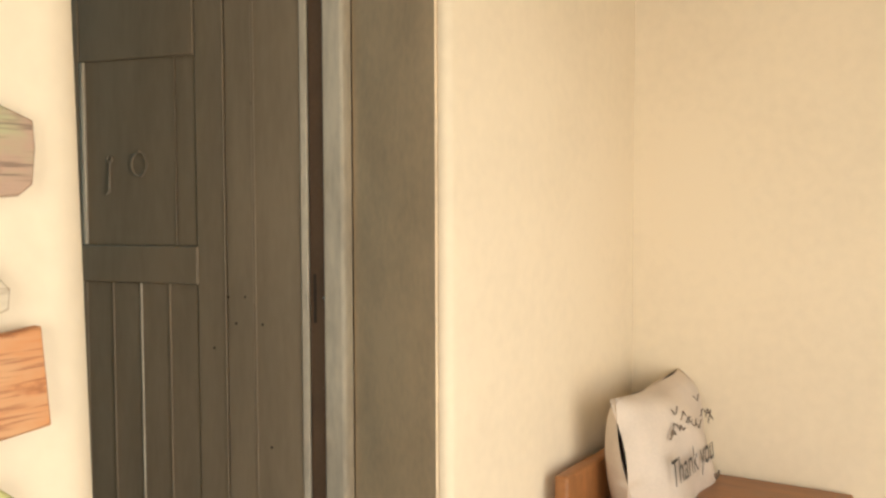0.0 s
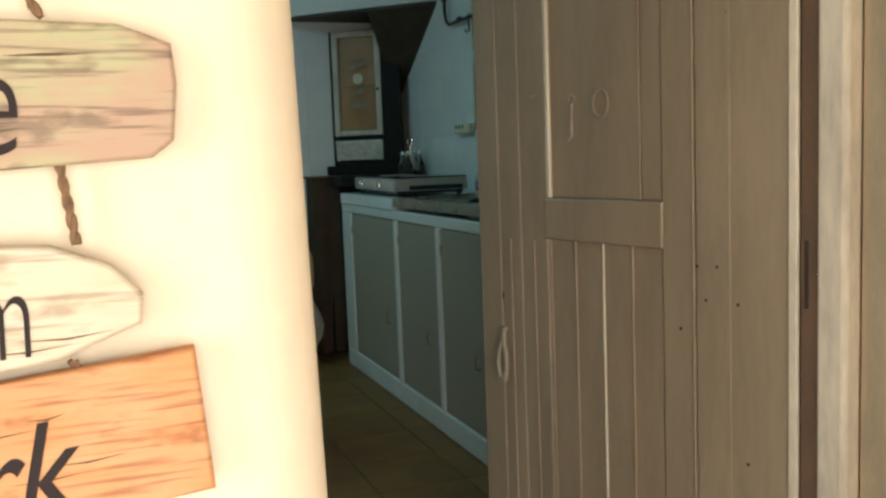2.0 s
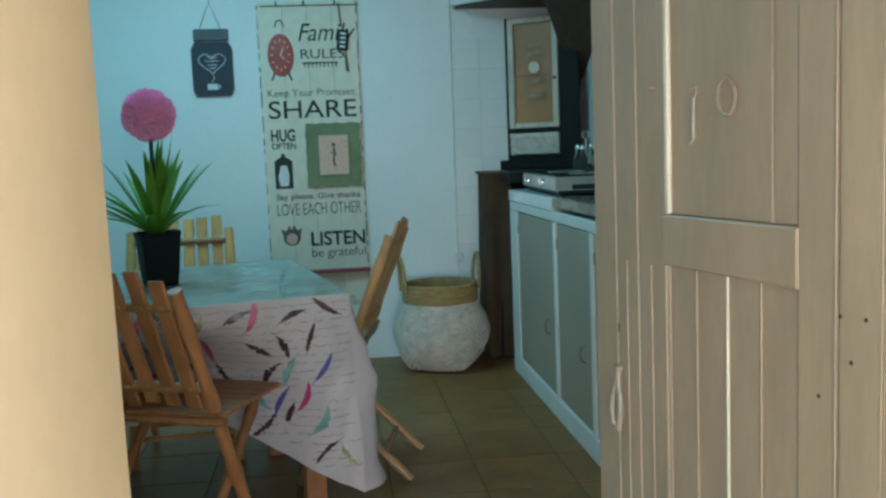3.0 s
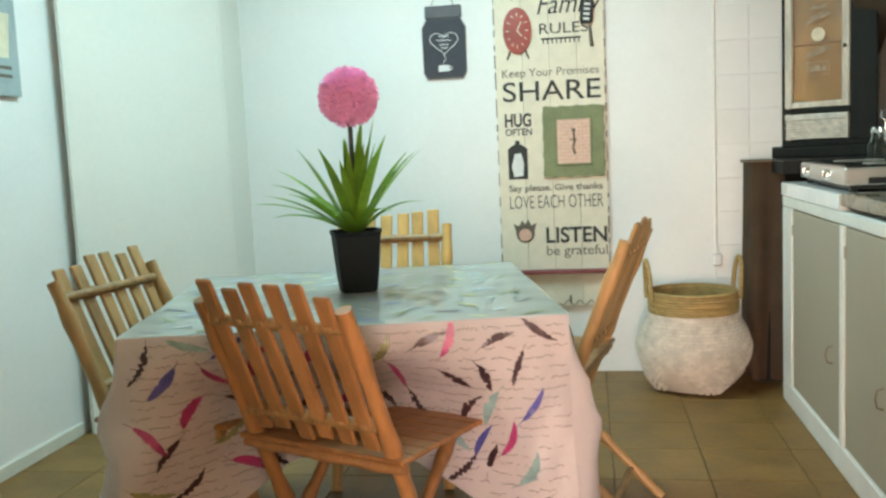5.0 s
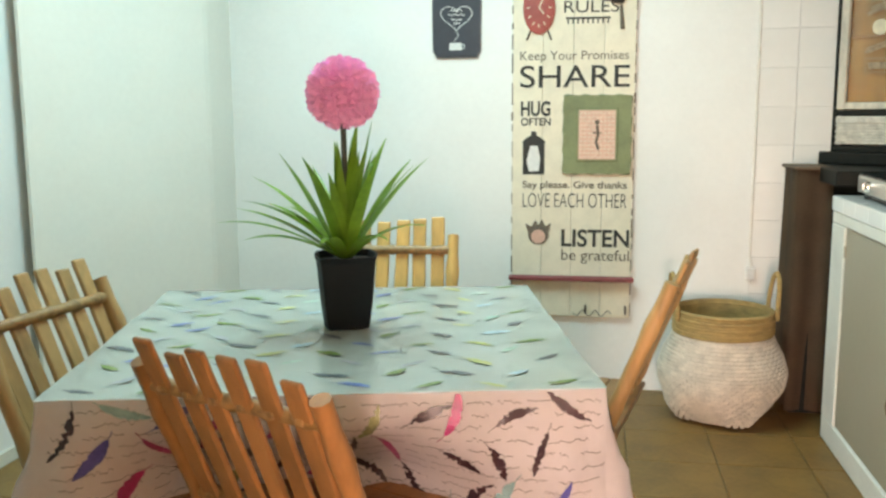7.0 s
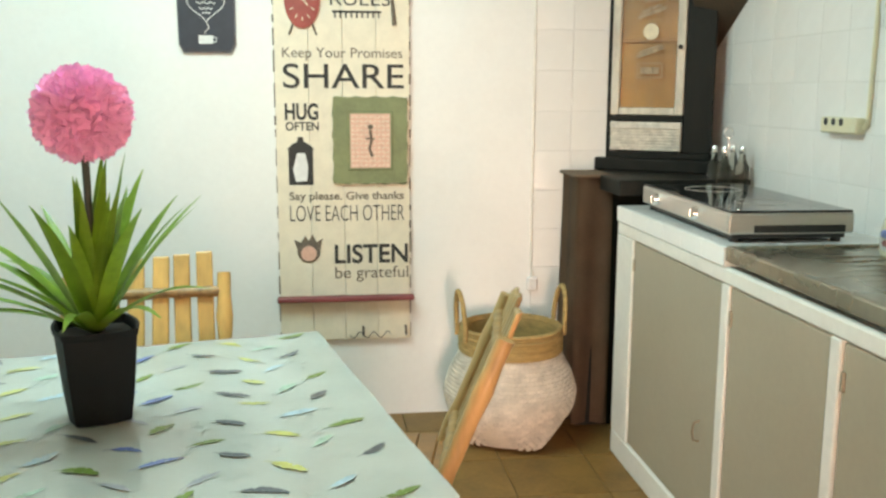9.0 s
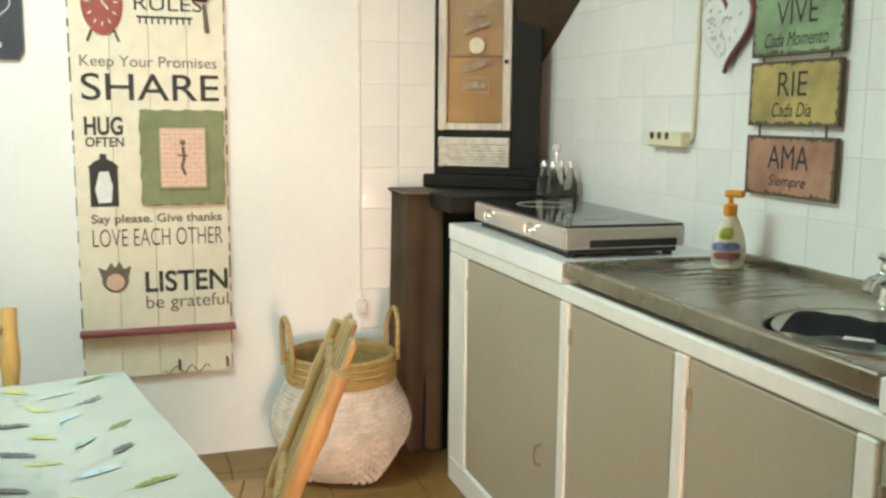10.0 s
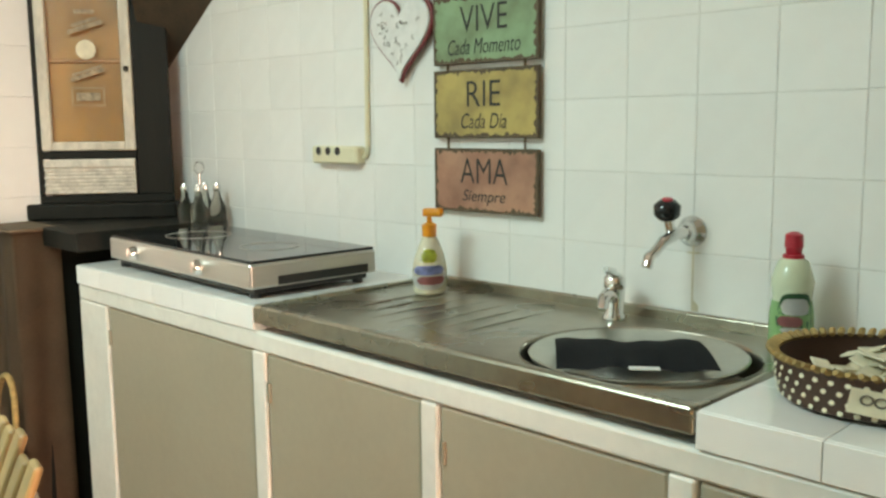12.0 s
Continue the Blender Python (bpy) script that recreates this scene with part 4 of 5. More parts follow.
def basket():
    b = thing("belly_basket", "white woven belly basket with a natural straw rim", "basket", pose(0.66, 3.17, 0.0, 0, 0, 20))
    prof = [(0.12, 0.004), (0.15, 0.012), (0.20, 0.07), (0.238, 0.15), (0.245, 0.20), (0.225, 0.265), (0.195, 0.32), (0.185, 0.345)]
    bm = bmesh.new()
    # woven rows of flat strips over a closed shell
    lathe(bm, [(r * 0.985, z) for r, z in prof], 40, close=False)
    zs = np.linspace(0.02, 0.345, 25)
    rr = np.interp(zs, [z for r, z in prof], [r for r, z in prof])
    for i, (z, r) in enumerate(zip(zs, rr)):
        for k in range(44):
            a = (k + 0.5 * (i % 2)) * math.tau / 44
            sq = 1 + 0.2 * max(0, (0.13 - z) / 0.13) * math.cos(4 * a)
            box(bm, -0.0145 * r / 0.24, 0.0145 * r / 0.24, -0.0025, 0.003, -0.0062, 0.0062, m=Matrix.Rotation(a, 4, "Z") @ pose(r * sq, 0, z, 0, 0, 90) @ pose(0, 0, 0, 8, 0, 4))
    body = part("woven_body", bm, M_basket, b, "white woven strips", smooth=False)
    bm = bmesh.new()
    for i in range(8):
        r = 0.187 + 0.002 * (i % 2) - (0.004 if i > 5 else 0)
        z = 0.352 + 0.0115 * i
        tube(bm, [(r * math.cos(a), r * math.sin(a), z) for a in np.linspace(0, math.tau, 41)], 0.0068, 6, cap=False)
    part("straw_rim", bm, M_straw, b, "natural straw coils")
    part("lining", lathe(bmesh.new(), [(0.182, 0.438), (0.179, 0.44), (0.175, 0.30), (0.20, 0.15), (0.12, 0.02), (0.01, 0.015)], 32, close=False), M_straw, b)
    for sgn in (-1, 1):
        bm = bmesh.new()
        pts = [(sgn * (0.19 + 0.012 * math.sin(t * math.pi)), 0.055 * math.cos(t * math.pi), 0.40 + 0.175 * math.sin(t * math.pi) ** 0.7) for t in np.linspace(0, 1, 15)]
        tube(bm, pts, 0.0095, 8)
        part("handle", bm, M_straw, b, "straw loop handle", m=pose(0, 0, 0, 0, 0, -20 + 8))
    return b


basket()


# ---- table and cloth ----
TABLE = Matrix.Translation((-0.798, 0.956, 0)) @ Matrix.Rotation(math.atan2(0.216, 0.976), 4, "Z")
TW, TD, TH = 0.985, 0.955, 0.715


def table():
    t = thing("dining_table", "square wooden dining table under a printed cloth", "table", TABLE)
    part("tabletop", boxed(0.01, TW - 0.01, 0.01, TD - 0.01, TH - 0.032, TH - 0.006, 0.004), M_seat, t)
    for x in (0.07, TW - 0.13):
        for y in (0.07, TD - 0.13):
            part("leg", boxed(x, x + 0.06, y, y + 0.06, 0, TH - 0.032, 0.004), M_seat, t)
    part("apron", boxed(0.09, TW - 0.09, 0.09, 0.11, TH - 0.11, TH - 0.032, 0.002), M_seat, t)
    part("apron", boxed(0.09, TW - 0.09, TD - 0.11, TD - 0.09, TH - 0.11, TH - 0.032, 0.002), M_seat, t)


table()

SIDES = [((0, 0), (1, 0), (0, -1), TW), ((TW, 0), (0, 1), (1, 0), TD), ((TW, TD), (-1, 0), (0, 1), TW), ((0, TD), (0, -1), (-1, 0), TD)]


def skirt(side, s, d, lift=0.0):
    """A point of the hanging cloth: along one side of the table, d metres down from its edge."""
    (ox, oy), (tx, ty), (nx, ny), L = SIDES[side]
    c = min(s, L - s)
    near = max(0.0, 1 - c / 0.30)
    out = 0.006 + d * (0.05 + 0.10 * near * near) + 0.022 * min(1, d / 0.25) * math.sin(s * 15 + side * 2.1) * (1 - 0.5 * near) + 0.010 * d * math.sin(s * 37 + side)
    out += 0.045 * min(1.0, d / 0.2) * noise.noise(Vector((s * 7 + side * 9, d * 5, 0.3))) + 0.016 * min(1.0, d / 0.1) * noise.noise(Vector((s * 19 + d * 9, d * 13 - s * 6, side + 0.7)))
    if side == 0:
        t = min(1.0, max(0.0, (d - 0.045) / 0.17))
        out -= 0.20 * t * t * (3 - 2 * t) * math.exp(-((s - 0.42) / 0.30) ** 4)
    z = TH - d + 0.03 * d * near
    return Vector((ox + tx * s + nx * (out + lift), oy + ty * s + ny * (out + lift), z))


def skirt_length(side, s):
    L = SIDES[side][3]
    c = min(s, L - s)
    return 0.36 + 0.20 * max(0.0, 1 - c / 0.38) ** 1.3 + 0.012 * math.sin(s * 9 + side)


def tablecloth():
    c = thing("tablecloth", "oilcloth tablecloth with feather print draped over the table", "tablecloth", TABLE)
    bm = bmesh.new()
    n = 20
    g = [[bm.verts.new((-0.008 + (TW + 0.016) * i / n, -0.008 + (TD + 0.016) * j / n, TH + 0.0004 + 0.0012 * math.sin(i * 1.3 + j * 0.7) + 0.0008 * math.sin(j * 2.1))) for j in range(n + 1)] for i in range(n + 1)]
    for i in range(n):
        for j in range(n):
            bm.faces.new((g[i][j], g[i + 1][j], g[i + 1][j + 1], g[i][j + 1]))
    bmesh.ops.solidify(bm, geom=bm.faces[:], thickness=0.0035)
    part("top_sheet", bm, M_clothtop, c, "top tinted pale mint for light, with green and blue feathers")
    for side in range(4):
        L = SIDES[side][3]
        bm = bmesh.new()
        cols, rows = 72, 18
        g = []
        for i in range(cols + 1):
            s = -0.004 + (L + 0.008) * i / cols
            ln = skirt_length(side, s)
            g.append([bm.verts.new(skirt(side, s, ln * j / rows) if j else skirt(side, s, 0) + Vector((0, 0, 0.001))) for j in range(rows + 1)])
        for i in range(cols):
            for j in range(rows):
                bm.faces.new((g[i][j], g[i + 1][j], g[i + 1][j + 1], g[i][j + 1]))
        bmesh.ops.solidify(bm, geom=bm.faces[:], thickness=0.0015)
        part("skirt", bm, M_cloth, c, "pink skirt with written lines and feathers")
    # corner gussets close the folds
    for side in range(4):
        nxt = (side + 1) % 4
        L = SIDES[side][3]
        bm = bmesh.new()
        rows = 18
        cols = 6
        g = []
        for i in range(cols + 1):
            f = i / cols
            col = []
            for j in range(rows + 1):
                d = skirt_length(side, L) * j / rows
                a, b = skirt(side, L + 0.004, d), skirt(nxt, -0.004, d)
                p = a.lerp(b, f)
                mid = (a + b) / 2
                corner = Vector((SIDES[nxt][0][0], SIDES[nxt][0][1], p.z))
                p += (mid - corner) * 0.25 * math.sin(f * math.pi)
                col.append(bm.verts.new(p))
            g.append(col)
        for i in range(cols):
            for j in range(rows):
                bm.faces.new((g[i][j], g[i + 1][j], g[i + 1][j + 1], g[i][j + 1]))
        bmesh.ops.solidify(bm, geom=bm.faces[:], thickness=0.0015)
        part("corner_fold", bm, M_cloth, c)
    return c


cloth = tablecloth()


def feather(bm, put, u, v, length, angle, width, rnd, slot, notch=0.35):
    """A printed feather: a curved vane with barbs cut into its edge and a bare quill, laid on the cloth by put(u, v)."""
    n = 18
    ca, sa = math.cos(angle), math.sin(angle)
    bend = rnd.uniform(-0.2, 0.2)
    left, right = [], []
    for i in range(n + 1):
        f = i / n
        w = 0.0009 if f < 0.17 else width * max(0.02, math.sin(math.pi * min(1.0, (f - 0.13) / 0.88))) ** 0.7
        wl, wr = (w * (1 - notch * rnd.random() * (1 if (i + k) % 2 else 0.3)) for k in (0, 1))
        x, y = (f - 0.5) * length, bend * length * (f - 0.5) ** 2 * 3
        left.append(bm.verts.new(put(u + ca * x - sa * (y + wl), v + sa * x + ca * (y + wl))))
        right.append(bm.verts.new(put(u + ca * x - sa * (y - wr * 0.8), v + sa * x + ca * (y - wr * 0.8))))
    for i in range(n):
        face = bm.faces.new((left[i], right[i], right[i + 1], left[i + 1]))
        face.material_index = slot


def prints():
    inks = [material("print_" + nm, col, 0.3, var=0.16, scale=30, grain=140) for nm, col in
            (("black", (0.09, 0.11, 0.13)), ("green", (0.15, 0.26, 0.04)), ("blue", (0.13, 0.22, 0.50)), ("yellow", (0.55, 0.55, 0.16)), ("sky", (0.38, 0.58, 0.66)),
             ("grey", (0.42, 0.44, 0.48)), ("seafoam", (0.36, 0.58, 0.46)))]
    side_inks = [material("print_" + nm, col, 0.35, var=0.16, scale=30, grain=140) for nm, col in
                 (("magenta", (0.50, 0.05, 0.19)), ("plum", (0.06, 0.022, 0.03)), ("indigo", (0.10, 0.10, 0.38)), ("rose", (0.50, 0.13, 0.13)), ("ochre", (0.46, 0.30, 0.10)),
                  ("teal", (0.28, 0.45, 0.46)), ("olive", (0.33, 0.33, 0.16)))]
    rnd = random.Random(11)
    bm = bmesh.new()
    top = lambda u, v: Vector((min(max(u, 0.003), TW - 0.003), min(max(v, 0.003), TD - 0.003), TH + 0.0028))
    order = [0, 4, 3, 0, 5, 1, 2, 1, 6, 3, 0, 1, 2, 5]
    k = 0
    for row in range(13):
        for col in range(8):
            u = 0.05 + col * 0.122 + (0.06 if row % 2 else 0) + rnd.uniform(-0.018, 0.018)
            v = 0.035 + row * 0.074 + rnd.uniform(-0.016, 0.016)
            if u > TW - 0.04:
                continue
            ang = (0.55 if (col + row) % 2 else -0.6) + rnd.uniform(-0.3, 0.3)
            feather(bm, top, u, v, rnd.uniform(0.062, 0.092), ang, rnd.uniform(0.009, 0.0145), rnd, order[(k * 5 + row) % len(order)], 0.75)
            k += 1
    part("top_feather_print", bm, inks, cloth, "small green, blue and black printed feathers", smooth=False)["kind"] = "stuff"
    rnd = random.Random(5)
    for side in range(4):
        L = SIDES[side][3]
        put = lambda u, v: skirt(side, min(max(u, 0.0), L), min(max(v, 0.003), skirt_length(side, min(max(u, 0), L)) - 0.003), 0.0022)
        bm = bmesh.new()
        k = 0
        for row in range(7):
            for col in range(12):
                u = 0.045 + col * 0.086 + (0.055 if row % 2 else 0) + rnd.uniform(-0.025, 0.025)
                v = 0.045 + row * 0.078 + rnd.uniform(-0.022, 0.022)
                if u > L - 0.02 or v > skirt_length(side, u) - 0.035:
                    continue
                slot = [1, 0, 1, 2, 1, 1, 0, 5, 1, 6, 0][(k * 7 + row * 3) % 11]
                feather(bm, put, u, v, rnd.uniform(0.085, 0.125), rnd.choice((-1.1, -0.7, 0.6, 0.9, 2.2)) + rnd.uniform(-0.3, 0.3), rnd.uniform(0.010, 0.0145) if slot in (1, 4, 6) else rnd.uniform(0.009, 0.015), rnd, slot, 0.95 if slot in (1, 6) else 0.35)
                k += 1
        part("skirt_feather_print", bm, side_inks, cloth, "magenta, plum and indigo printed feathers", smooth=False)["kind"] = "stuff"
        bm = bmesh.new()
        v = 0.02
        while v < 0.52:
            u = 0.01 + rnd.random() * 0.05
            while u < L - 0.03:
                ln = rnd.uniform(0.02, 0.09)
                if v < skirt_length(side, min(u + ln, L)) - 0.02 and v < skirt_length(side, u) - 0.02:
                    m_ = max(3, int(ln / 0.0042))
                    lo, hi = [], []
                    for i in range(m_ + 1):
                        uu = u + ln * i / m_
                        vv = v + rnd.uniform(-0.0035, 0.0035) * (1.6 if rnd.random() < 0.2 else 1)
                        lo.append(bm.verts.new(skirt(side, min(uu, L), vv, 0.0018)))
                        hi.append(bm.verts.new(skirt(side, min(uu, L), vv + 0.0013, 0.0018)))
                    for i in range(m_):
                        bm.faces.new((lo[i], lo[i + 1], hi[i + 1], hi[i]))
                u += ln + rnd.uniform(0.006, 0.03)
            v += 0.023
        part("script_print", bm, M_scriptink, cloth, "faint written lines", smooth=False)["kind"] = "stuff"


M_scriptink = material("faint_script_ink", (0.17, 0.10, 0.10), 0.4, var=0.1, scale=30)
prints()


# ---- folding bamboo chairs ----
def bamboo(bm, a, b, r, knots=3):
    """A cane with thickened knots."""
    a, b = Vector(a), Vector(b)
    pts, rad = [], []
    steps = knots * 4
    for i in range(steps + 1):
        pts.append(a.lerp(b, i / steps))
        rad.append(r * (1.22 if i % 4 == 2 else 0.97 if i % 4 in (1, 3) else 1.0))
    return tube(bm, pts, rad, 9)


def folding_chair(m, slat_mat, lean, label, w=0.37, h=0.815):
    """x across, y towards the sitter's knees; the back leans to -y."""
    c = thing("folding_chair", label, "chair", m, "folding bamboo chairs round the table")
    top = -0.24 - lean
    at = lambda z: top + 0.35 * (h - z) / h
    for sx in (-1, 1):
        bm = bamboo(bmesh.new(), (sx * w / 2, at(h - 0.03), h - 0.03), (sx * w / 2, at(0), 0.0), 0.0175, 4)
        part("back_post", bm, slat_mat, c)
        bm = bamboo(bmesh.new(), (sx * (w / 2 - 0.035), 0.20, 0.465), (sx * (w / 2 - 0.035), -0.26, 0.0), 0.0145, 4)
        part("rear_leg", bm, slat_mat, c)
    tilt = math.degrees(math.atan2(at(0) - at(h), h))
    for z, r in ((h - 0.073, 0.010), (0.545, 0.011)):
        part("back_rail", bamboo(bmesh.new(), (-w / 2, at(z), z), (w / 2, at(z), z), r + 0.003, 5), M_cane, c)
    rnd = random.Random(int(m.translation.x * 100) + 7)
    for i in range(6):
        x = -w / 2 + 0.043 + (w - 0.086) * i / 5
        h0, h1 = 0.502 + rnd.uniform(-0.012, 0.008), h + 0.012 + rnd.uniform(-0.012, 0.014)
        if i == 5:
            h1 -= 0.015
        z0, z1 = (h0 - 0.60) / math.cos(radians(tilt)), (h1 - 0.60) / math.cos(radians(tilt))
        mm = pose(x, at(0.60) + 0.002, 0.60, tilt, 0, 0) @ pose(0, 0, 0, 0, rnd.uniform(-1.2, 1.2), 0)
        bm = box(bmesh.new(), -0.0255, 0.0255, -0.014, -0.003, z0, z1, 0.005, mm)
        for v in bm.verts:
            q = mm.inverted() @ v.co
            if abs(q.x) > 0.02 and (q.z > z1 - 0.012 or q.z < z0 + 0.012):
                v.co = mm @ Vector((q.x * 0.80, q.y, q.z))
        part("slat", bm, slat_mat, c)
        for z in (h - 0.073, 0.545):
            part("cane_tie", boxed(x - 0.008, x + 0.008, at(z) - 0.018, at(z) + 0.012, z - 0.006, z + 0.006, 0.003), M_cane, c)
    for i in range(8):
        y = -0.115 + i * 0.047
        part("seat_slat", boxed(-w / 2 - 0.035, w / 2 + 0.035, y, y + 0.0462, 0.468, 0.480, 0.004), M_seat, c)
    for y in (-0.095, 0.225):
        part("seat_bearer", bamboo(bmesh.new(), (-w / 2 - 0.03, y, 0.455), (w / 2 + 0.03, y, 0.455), 0.0125, 3), slat_mat, c)
    part("stretcher", bamboo(bmesh.new(), (-w / 2, at(0.10), 0.10), (w / 2, at(0.10), 0.10), 0.010, 3), slat_mat, c)
    part("stretcher", bamboo(bmesh.new(), (-w / 2 + 0.035, -0.17, 0.085), (w / 2 - 0.035, -0.17, 0.085), 0.010, 3), slat_mat, c)
    return c


def chair_pose(x, y, facing):
    """The middle of the back's top edge and the way the sitter faces, in degrees from +x."""
    return pose(x, y, 0, 0, 0, facing - 90)


def seat_at(bx, by, facing, lean):
    a = radians(facing)
    return chair_pose(bx + (0.24 + lean) * math.cos(a), by + (0.24 + lean) * math.sin(a), facing)


folding_chair(seat_at(-0.415, 0.829, 66, 0.0), M_bamboo, 0.0, "honey-coloured folding bamboo chair pulled up to the table", 0.385, 0.835)
folding_chair(seat_at(-1.075, 1.385, -9, 0.0), M_bamboo_tan, 0.0, "tan folding bamboo chair between table and side wall", 0.39, 0.84)
folding_chair(seat_at(-0.455, 2.27, -86, 0.0), M_bamboo_pale, 0.0, "pale folding bamboo chair behind the table", 0.37, 0.862)
folding_chair(seat_at(0.37, 1.755, 168, 0.0), M_bamboo_tan, 0.0, "tan-brown folding bamboo chair beside the basket", 0.385, 0.862)


# ---- plant ----
def plant():
    p = thing("potted_plant", "artificial plant with a pink pompom flower in a black pot", "plant", pose(-0.412, 1.562, TH + 0.0015, 0, 0, 20))
    bm = lathe(bmesh.new(), [(0.049, 0.0), (0.053, 0.004), (0.060, 0.06), (0.068, 0.155), (0.071, 0.16), (0.072, 0.168), (0.067, 0.168), (0.063, 0.15)], 40, square=0.55)
    part("pot", bm, M_pot, p, "black square-sided pot")
    part("soil", lathe(bmesh.new(), [(0.061, 0.148), (0.061, 0.153)], 32, square=0.5), M_soil, p)
    rnd = random.Random(3)
    for k in range(32):
        a = k * 2.399 + rnd.uniform(-0.2, 0.2)
        up = rnd.random()
        ln = rnd.uniform(0.24, 0.32)
        el = radians(16 + 60 * up)
        bm = bmesh.new()
        n = 9
        rows = []
        curl = rnd.uniform(0.10, 0.42) * (1.2 - up)
        x, z, e = 0.010, 0.155, el + 0.25
        w0 = rnd.uniform(0.0115, 0.0155)
        for i in range(n + 1):
            f = i / n
            w = w0 * (0.75 + 0.5 * math.sin(f * 2.2)) * (1 - f ** 2.6) + 0.0004
            rows.append([bm.verts.new((x * math.cos(a) - sgn * w * math.sin(a), x * math.sin(a) + sgn * w * math.cos(a), z + abs(sgn) * 0.35 * w)) for sgn in (-1, 0, 1)])
            x += math.cos(e) * ln / n
            z += math.sin(e) * ln / n
            e -= curl * 2.6 / n * (0.4 + f)
        for r0, r1 in zip(rows, rows[1:]):
            for i in (0, 1):
                bm.faces.new((r0[i], r0[i + 1], r1[i + 1], r1[i]))
        bmesh.ops.solidify(bm, geom=bm.faces[:], thickness=0.0008)
        part("leaf", bm, M_leaf, p)
    stem = part("stem", tube(bmesh.new(), [(0.0, 0, 0.15), (0.002, 0.002, 0.30), (0.0, 0.0, 0.475)], 0.0065, 8), M_stem, p)
    bm = bmesh.new()
    lathe(bm, [(0.002, -0.069), (0.035, -0.058), (0.060, -0.034), (0.069, 0), (0.060, 0.034), (0.035, 0.058), (0.002, 0.069)], 20)
    N = 900
    for k in range(N):
        zz = 1 - 2 * (k + 0.5) / N
        a = k * 2.39996
        r = math.sqrt(1 - zz * zz)
        d = Vector((r * math.cos(a), r * math.sin(a), zz))
        q = d.to_track_quat("Z", "Y").to_matrix().to_4x4()
        mm = Matrix.Translation(d * 0.060) @ q @ Matrix.Rotation(rnd.random() * 6.28, 4, "Z")
        hgt, wd = rnd.uniform(0.018, 0.027), rnd.uniform(0.005, 0.008)
        t = rnd.uniform(-0.4, 0.4)
        vs = [bm.verts.new(mm @ Vector(c)) for c in ((-wd * 0.5, 0, 0), (wd * 0.5, 0, 0), (wd * 1.2, t * 0.012, hgt * 0.7), (0.2 * wd, t * 0.02 + 0.003, hgt), (-wd * 1.2, t * 0.012 - 0.002, hgt * 0.75))]
        bm.faces.new((vs[0], vs[1], vs[2]))
        bm.faces.new((vs[0], vs[2], vs[3]))
        bm.faces.new((vs[0], vs[3], vs[4]))
    part("pompom", bm, M_pink, p, "pink ball of crinkled petals", m=pose(0, 0, 0.53), smooth=False)


plant()


